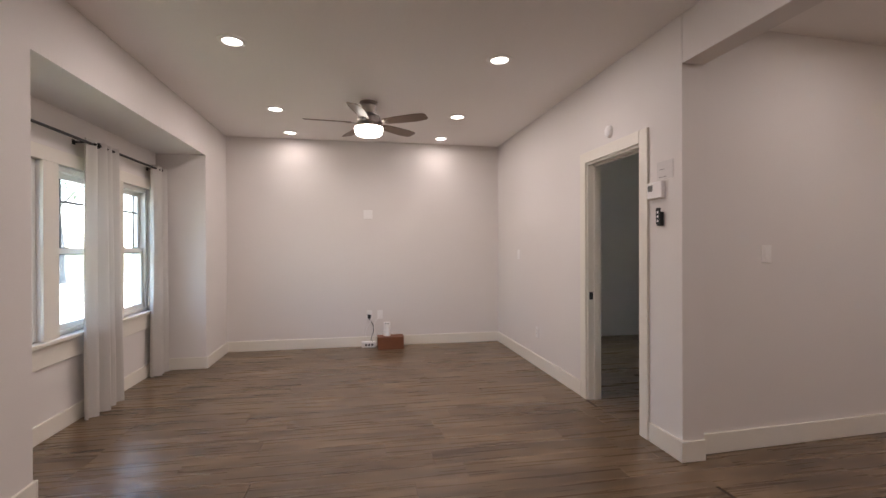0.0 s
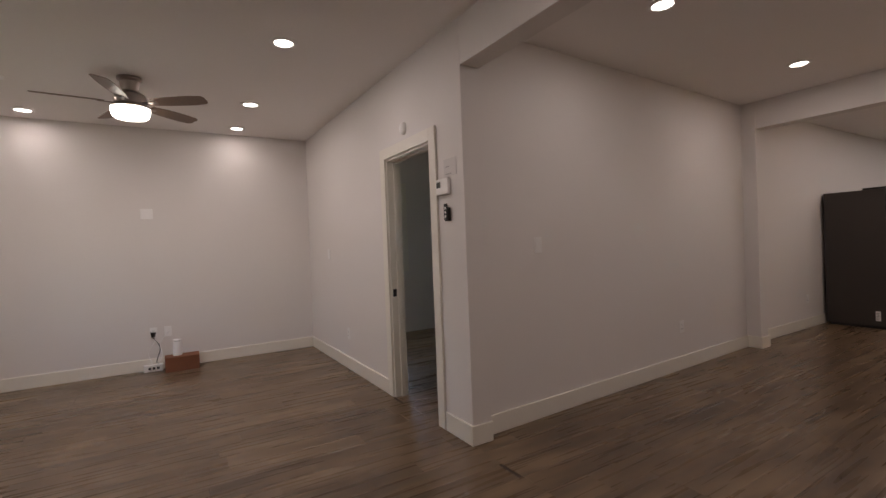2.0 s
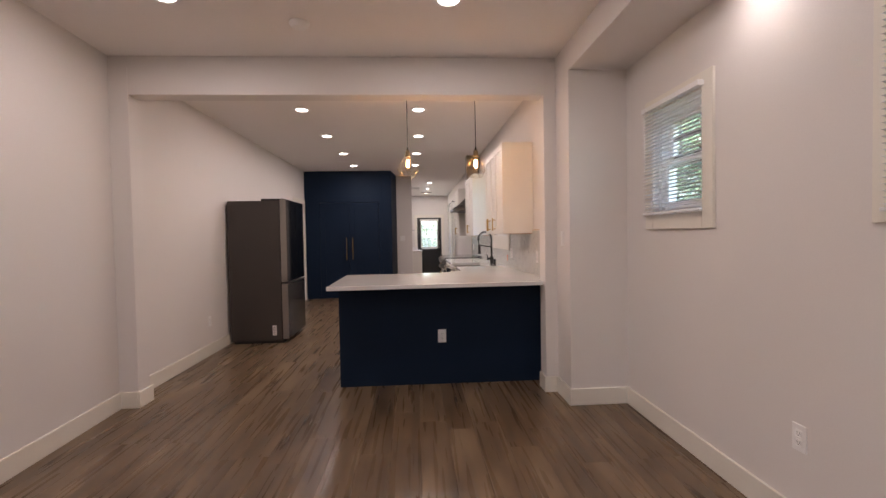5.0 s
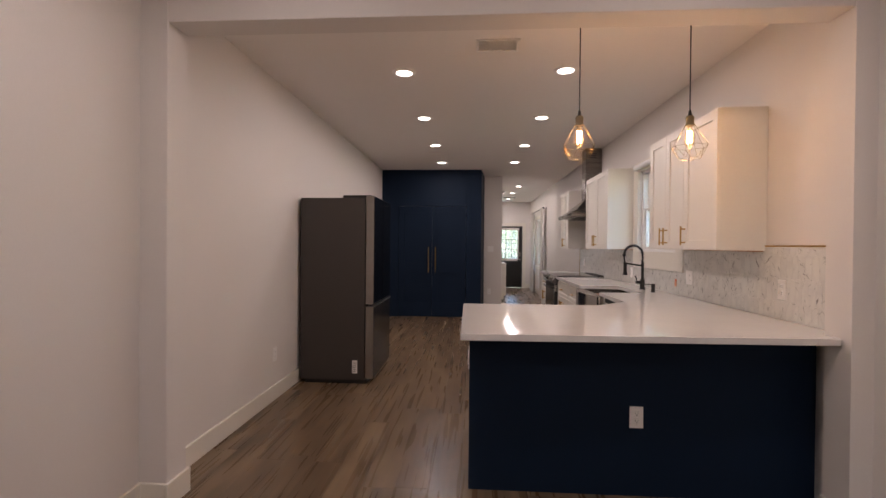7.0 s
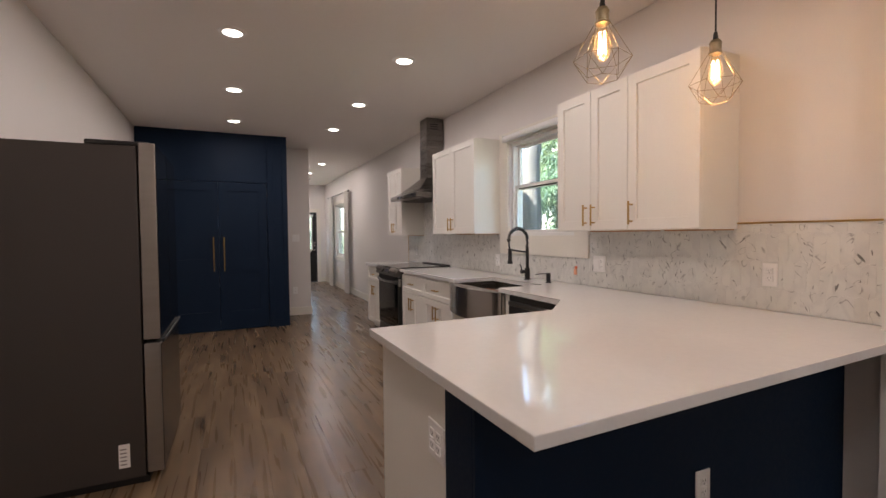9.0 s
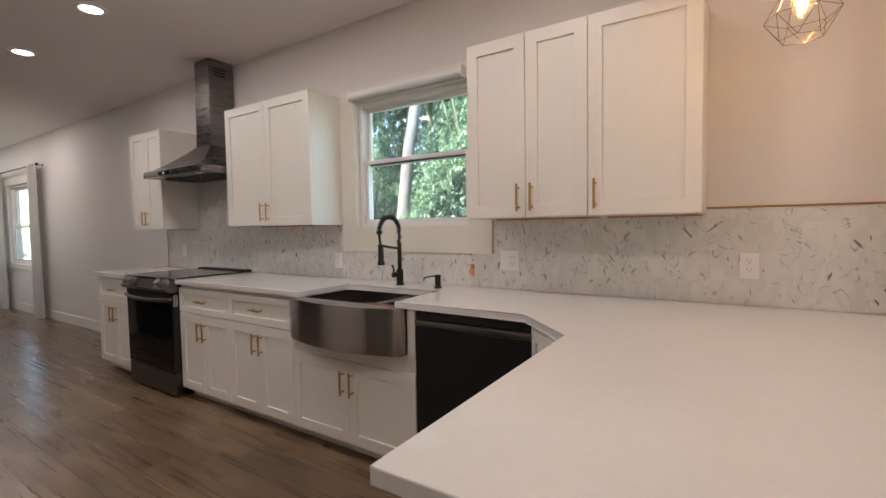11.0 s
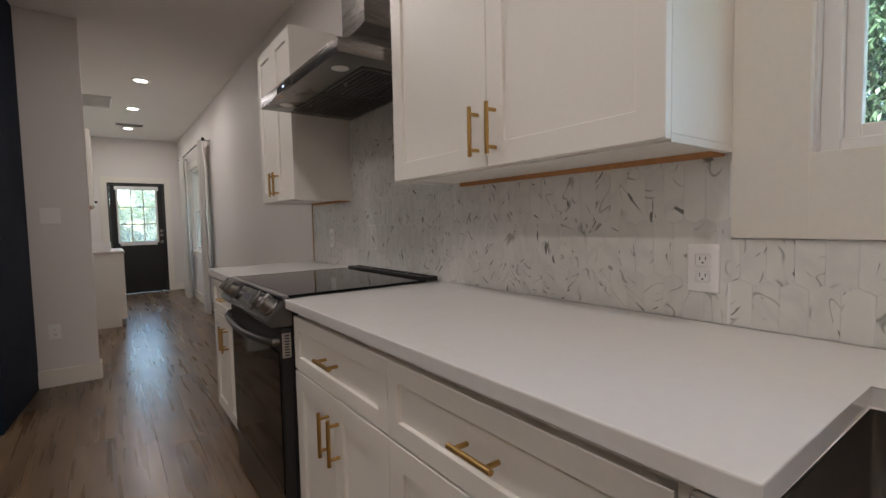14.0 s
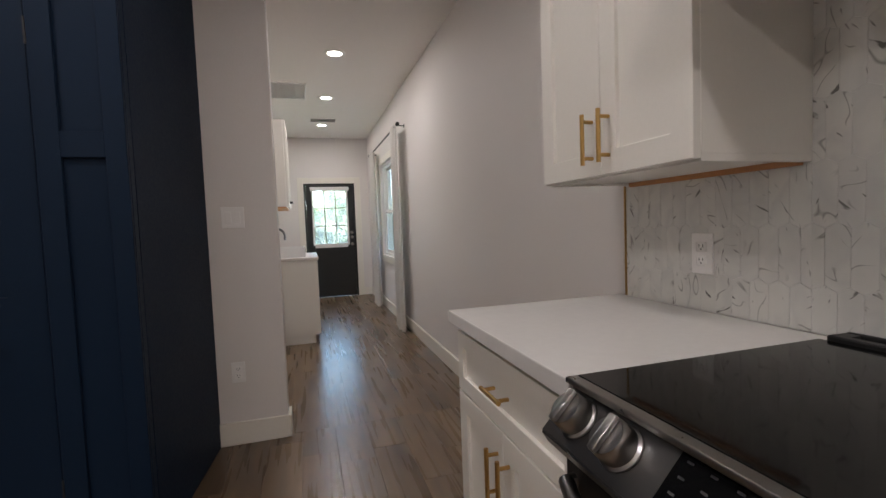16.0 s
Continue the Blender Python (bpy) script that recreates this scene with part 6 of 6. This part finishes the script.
def bush(x, y, rx, ry, h, n, seed, material, label, per=14, size=0.14, stems=7, base=-0.55):
    """A bamboo-like shrub: leaning stems and a ragged mass of leaf sprigs, denser outside."""
    rng = np.random.default_rng(seed)
    t = thing("shrub", (x, y, base), label, "shrub", "shrubs outside the windows")
    bm = bmesh.new()
    for i in range(stems):
        a = rng.uniform(0, 6.28)
        r = rng.uniform(0.1, 0.5)
        px, py = x + r * rx * math.cos(a), y + r * ry * math.sin(a)
        tube(bm, [(px, py, base), (px + 0.1 * math.cos(a), py, base + h * 0.5), (px + 0.5 * rx * math.cos(a) * 0.6, py + 0.3 * ry * math.sin(a), base + h * 0.95)], [0.03, 0.02, 0.008], 6)
    part("stems", bm, STEM, t, "thin leaning stems", True)
    u = rng.normal(size=(n, 3))
    u /= np.linalg.norm(u, axis=1)[:, None]
    lump = 0.75 + 0.25 * np.sin(3.1 * u[:, 0] + seed) * np.cos(2.7 * u[:, 1] + 4.0 * u[:, 2])
    rad = lump * rng.uniform(0.55, 1.0, n) ** 0.5
    cl = np.stack([x + rx * rad * u[:, 0], y + ry * rad * u[:, 1], base + h * 0.52 + h * 0.5 * rad * u[:, 2]], 1)
    leaves("crown", material, t, cl, per, size, seed)
    return t


bush(6.4, 7.2, 1.3, 2.3, 4.4, 5600, 3, LEAF, "dense green bamboo-like shrub outside the kitchen window", per=18, size=0.075, stems=9)
bush(6.3, 9.9, 1.2, 1.6, 3.6, 1500, 4, LEAF, "green bamboo-like shrub beside the pale tree", size=0.11)
bush(8.2, 10.6, 1.6, 2.6, 7.0, 2200, 5, LEAF2, "taller yellow-green shrub behind the kitchen side", size=0.2)
bush(8.6, 7.4, 1.7, 3.4, 8.2, 3600, 6, LEAF2, "tall yellow-green shrub behind the hedge", size=0.2)
bush(6.6, 2.6, 1.4, 2.2, 4.6, 900, 7, LEAF, "green shrub outside the alcove windows")
bush(6.6, 14.2, 1.5, 2.2, 4.6, 800, 8, LEAF2, "green shrub outside the hall window", size=0.16)
bush(3.0, 26.5, 4.2, 1.5, 3.1, 1700, 9, LEAF2, "wide pale green hedge at the end of the back yard", size=0.18)


def tree(x, y, h, r, n, seed, label, lean=0.0, side=0.0, crown_z=0.6, material=LEAF2, base=-0.55, trunk_r=0.14):
    rng = np.random.default_rng(seed)
    t = thing("tree", (x, y, base), label, "tree", "trees outside")
    bm = bmesh.new()
    pts = [Vector((x + lean * s * s + 0.16 * math.sin(6 * s + seed) + 0.05 * math.sin(17 * s), y + (lean * 0.5 + side) * s + 0.05 * math.sin(4 * s), base + h * s)) for s in [i / 10 for i in range(11)]]
    tube(bm, pts, [trunk_r * (1.25 - s * 0.95) if i else trunk_r * 1.6 for i, s in enumerate([k / 10 for k in range(11)])], 12)
    part("trunk", bm, BARK, t, "pale grey bark trunk", True)
    for k in range(7):
        s = 0.4 + 0.08 * k
        p = pts[int(s * 10)]
        a = k * 2.4 + seed
        q = p + Vector((math.cos(a) * r * 0.7, math.sin(a) * r * 0.7, h * 0.22))
        bm = bmesh.new()
        tube(bm, [p, p.lerp(q, 0.5) + Vector((0, 0, 0.1 * h * 0.5)), q], [trunk_r * 0.45, trunk_r * 0.28, 0.012], 7)
        part("limb", bm, BARK, t, "", True)
    u = rng.normal(size=(n, 3))
    u /= np.linalg.norm(u, axis=1)[:, None]
    rad = (0.7 + 0.3 * np.sin(4 * u[:, 0] + seed) * np.cos(3 * u[:, 1] + 5 * u[:, 2])) * rng.uniform(0.4, 1.0, n) ** 0.5
    top = pts[-1]
    cl = np.stack([top.x + r * rad * u[:, 0], top.y + r * rad * u[:, 1], base + h * (crown_z + 0.25) + h * 0.38 * rad * u[:, 2]], 1)
    leaves("crown", material, t, cl, 16, 0.22, seed + 50, 0.3)


tree(5.75, 8.62, 9.6, 1.6, 130, 11, "pale-barked leaning tree outside the kitchen window", lean=0.15, side=-0.95, trunk_r=0.085)
tree(5.2, 8.95, 9.8, 1.8, 180, 16, "thick pale-barked tree beside the house", lean=0.5, side=0.15, trunk_r=0.14)
tree(-3.2, -9.6, 6.5, 2.6, 900, 12, "leafy street tree in front of the house", trunk_r=0.16)
tree(1.8, -21.5, 8.0, 3.4, 900, 13, "leafy tree across the street")
tree(-7.5, -22.5, 8.5, 3.6, 900, 14, "large leafy tree across the street")
tree(-25.0, -17.5, 8.0, 4.0, 900, 17, "leafy tree farther along the street")
tree(0.8, 41.0, 5.2, 3.0, 700, 18, "small leafy tree beyond the back hedge")
tree(5.4, 42.5, 5.0, 3.0, 700, 19, "small leafy tree beyond the back hedge")
tree(10.5, 27.0, 7.5, 3.2, 900, 15, "leafy tree in the back yard")

t = thing("fence", (-2.0, -8.3, -0.55), "dark metal picket fence along the front yard", "fence")
bm = bmesh.new()
bx(bm, -0.012, 0.012, -0.012, 0.012, 0.0, 1.25)
post_mesh = bpy.data.meshes.new("picket")
bm.to_mesh(post_mesh)
bm.free()
post_mesh.materials.append(BLACK)
for i in range(70):
    o = new("picket", post_mesh)
    o.parent = t
    o.location = (-5.2 + i * 0.15, 0, 0)
for z in (0.12, 1.05):
    pbox("rail", (-7.2, 3.3, -8.32, -8.28, -0.55 + z, -0.55 + z + 0.035), BLACK, t)


def house(x0, x1, y0, y1, h, front, label):
    t = thing("house", ((x0 + x1) / 2, (y0 + y1) / 2, -0.55), label, "house", "houses across the street")
    pbox("wall", (x0, x1, y0, y1, -0.55, h), SIDING, t)
    bm = bmesh.new()
    mx = (x0 + x1) / 2
    vs = [bm.verts.new(p) for p in ((x0 - 0.4, y0 - 0.4, h), (x1 + 0.4, y0 - 0.4, h), (mx, y0 - 0.4, h + 2.2), (x0 - 0.4, y1 + 0.4, h), (x1 + 0.4, y1 + 0.4, h), (mx, y1 + 0.4, h + 2.2))]
    for q in ((0, 1, 2), (5, 4, 3), (0, 2, 5, 3), (1, 4, 5, 2), (0, 3, 4, 1)):
        bm.faces.new([vs[i] for i in q])
    part("roof", bm, ROOFM, t)
    k = int((x1 - x0) / 2.4)
    for i in range(k):
        x = x0 + 1.0 + i * 2.4
        wdw = pbox("window", (x, x + 1.0, front - 0.04, front + 0.04, 0.6, 2.0), SASH, t)
        pbox("pane", (x + 0.07, x + 0.93, front - 0.05, front + 0.05, 0.67, 1.93), BLKGLASS, wdw)


house(-9.0, 0.5, -36, -27, 3.0, -27, "grey single-storey house across the street")
house(4.0, 13.0, -37, -28, 3.2, -28, "grey gabled house across the street")

# ---- backsplash tiles ----
backsplash = setting("wall_backsplash", [(EAST - 0.0085, EAST - 0.0005, 4.142, 5.864, 0.9155, 1.345), (EAST - 0.0085, EAST - 0.0005, 5.864, 7.097, 0.9155, 1.116), (EAST - 0.0085, EAST - 0.0005, 7.097, 8.116, 0.9155, 1.32),
                                         (EAST - 0.0085, EAST - 0.0005, 8.116, 9.074, 0.9155, 1.80), (EAST - 0.0085, EAST - 0.0005, 9.074, 9.69, 0.9155, 1.31)], GROUT, "white marble picket tile backsplash with grey veins")
TW, TH, TP = 0.0505, 0.152, 0.0135
ROW = TH - TP


def clip_poly(poly, lo, hi, axis):
    for bound, sign in ((lo, 1), (hi, -1)):
        out = []
        for i, p in enumerate(poly):
            q = poly[(i + 1) % len(poly)]
            a, b = sign * (p[axis] - bound), sign * (q[axis] - bound)
            if a >= 0:
                out.append(p)
            if (a > 0 > b) or (a < 0 < b):
                s = a / (a - b)
                out.append((p[0] + (q[0] - p[0]) * s, p[1] + (q[1] - p[1]) * s))
        poly = out
        if len(poly) < 3:
            return []
    return poly


tile_meshes = {}


def tile_mesh(poly):
    key = tuple((round(a, 4), round(b, 4)) for a, b in poly)
    if key not in tile_meshes:
        bm = bmesh.new()
        n = len(poly)
        cx, cy = sum(p[0] for p in poly) / n, sum(p[1] for p in poly) / n
        back = [bm.verts.new((0, a, b)) for a, b in poly]
        edge = [bm.verts.new((-0.0028, a, b)) for a, b in poly]
        face = [bm.verts.new((-0.0032, a + (cx - a) * 0.02, b + (cy - b) * 0.008)) for a, b in poly]
        for r0, r1 in ((back, edge), (edge, face)):
            for i in range(n):
                bm.faces.new((r0[i], r0[(i + 1) % n], r1[(i + 1) % n], r1[i]))
        bm.faces.new(face)
        bmesh.ops.recalc_face_normals(bm, faces=bm.faces)
        me = bpy.data.meshes.new("tile")
        bm.to_mesh(me)
        bm.free()
        me.materials.append(TILE)
        tile_meshes[key] = me
    return tile_meshes[key]


hexagon = [(-TW / 2 + 0.0004, -TH / 2 + TP), (0, -TH / 2 + 0.0008), (TW / 2 - 0.0004, -TH / 2 + TP), (TW / 2 - 0.0004, TH / 2 - TP), (0, TH / 2 - 0.0008), (-TW / 2 + 0.0004, TH / 2 - TP)]
ZONES = ((4.144, 5.864, 0.9165, 1.340), (5.864, 7.097, 0.9165, 1.115), (7.097, 8.116, 0.9165, 1.308), (8.116, 9.074, 0.9165, 1.764), (9.074, 9.688, 0.9165, 1.297))
TX = EAST - 0.0064
places = []
for zi, (ya, yb, za, zb) in enumerate(ZONES):
    for r in range(int((zb - za) / ROW) + 3):
        zc = 0.9165 + TH * 0.22 + r * ROW
        for c in range(int((yb - ya) / TW) + 3):
            yc = 4.25 + (int((ya - 4.25) / TW) - 1 + c) * TW + (TW / 2 if r % 2 else 0)
            poly = [(yc + a, zc + b) for a, b in hexagon]
            poly = clip_poly(clip_poly(poly, ya, yb, 0), za, zb, 1)
            if len(poly) >= 3 and max(p[0] for p in poly) - min(p[0] for p in poly) > 0.006 and max(p[1] for p in poly) - min(p[1] for p in poly) > 0.006:
                places.append((yc, zc, poly))
own = [p for p in places if 6.9 < p[0] < 9.2 or 4.1 < p[0] < 4.95][:300]
rest = [p for p in places if p not in own]
for yc, zc, poly in own:
    o = new("tile", tile_mesh([(a - yc, b - zc) for a, b in poly]))
    o.location = (TX, yc, zc)
    o.parent = backsplash
bm = bmesh.new()
for yc, zc, poly in rest:
    n = len(poly)
    back = [bm.verts.new((TX, a, b)) for a, b in poly]
    edge = [bm.verts.new((TX - 0.0028, a, b)) for a, b in poly]
    face = [bm.verts.new((TX - 0.0032, a + (yc - a) * 0.02, b + (zc - b) * 0.008)) for a, b in poly]
    for r0, r1 in ((back, edge), (edge, face)):
        for i in range(n):
            bm.faces.new((r0[i], r0[(i + 1) % n], r1[(i + 1) % n], r1[i]))
    bm.faces.new(face)
o = obj("tiles", bm, TILE_J)
o.parent = backsplash
o["kind"] = "stuff"
setting("trim_tile_edge", [(EAST - 0.0135, EAST - 0.0005, 4.142, 4.779, 1.3455, 1.354), (EAST - 0.0135, EAST - 0.0005, 9.691, 9.696, 0.916, 1.30)], BRASS, "thin brass edge trim on the backsplash")

# ---- floor planks ----
PW, PL = 0.182, 1.22
plank_meshes = {}


def plank_mesh(w, ln):
    key = (round(w, 3), round(ln, 2))
    if key not in plank_meshes:
        bm = bmesh.new()
        w2, l2 = key[0] / 2 - 0.0003, key[1] / 2 - 0.0003
        c = 0.0007
        v = [bm.verts.new(p) for p in ((-w2, -l2, -0.008), (w2, -l2, -0.008), (w2, l2, -0.008), (-w2, l2, -0.008),
                                       (-w2, -l2, -c), (w2, -l2, -c), (w2, l2, -c), (-w2, l2, -c),
                                       (-w2 + c, -l2 + c, 0), (w2 - c, -l2 + c, 0), (w2 - c, l2 - c, 0), (-w2 + c, l2 - c, 0))]
        for a in (0, 4):
            for i in range(4):
                j = (i + 1) % 4
                bm.faces.new((v[a + i], v[a + j], v[a + 4 + j], v[a + 4 + i]))
        bm.faces.new(v[8:12])
        me = bpy.data.meshes.new("plank")
        bm.to_mesh(me)
        bm.free()
        me.materials.append(PLANK)
        plank_meshes[key] = me
    return plank_meshes[key]


def lay(parent, x0, x1, y0, y1):
    rows = int(math.ceil((x1 - x0) / PW - 0.05))
    for r in range(rows):
        a = x0 + r * PW
        b = min(a + PW, x1)
        y = y0 - random.random() * PL * 0.8
        while y < y1 - 0.02:
            lo, hi = max(y, y0), min(y + PL, y1)
            if hi - lo > 0.03:
                o = new("plank", plank_mesh(b - a, hi - lo))
                o.location = ((a + b) / 2, (lo + hi) / 2, 0)
                o.parent = parent
            y += PL


floor_living = setting("floor_living", [(WEST - 0.1, 3.75, -4.2, 0.0, -0.12, -0.006)], UNDER, "brown-grey wood-look vinyl plank floor of the living room")
floor_kitchen = setting("floor_kitchen", [(-0.39, 3.8, 0.0, BACK + 0.14, -0.12, -0.006)], UNDER, "brown-grey wood-look vinyl plank floor of dining room, kitchen and hall")
floor_bedroom = setting("floor_bedroom", [(WEST - 0.1, -0.39, 0.0, 4.0, -0.12, -0.006)], UNDER, "vinyl plank floor of the bedroom")
lay(floor_living, WEST, EAST - 0.01, FRONT, 0.0)
lay(floor_living, BAYL, BAYR, BAY, FRONT)
lay(floor_kitchen, -0.285, EAST, 0.0, 11.1)
lay(floor_kitchen, EAST, AW, 0.78, 3.665)
lay(floor_kitchen, 1.64, EAST, 11.1, BACK)
bm = bmesh.new()
for i in range(19):
    a = WEST + i * PW
    for k in range(4):
        y = 0.0 + k * PL - (i * 0.43 % PL) * 0.6
        if min(y + PL, 3.98) - max(y, 0.0) > 0.02:
            bx(bm, a + 0.0006, min(a + PW, -0.4) - 0.0006, max(y, 0.0), min(y + PL, 3.98) - 0.0015, -0.008, 0.0)
o = obj("planks", bm, PLANK_J)
o.parent = floor_bedroom
o["kind"] = "stuff"
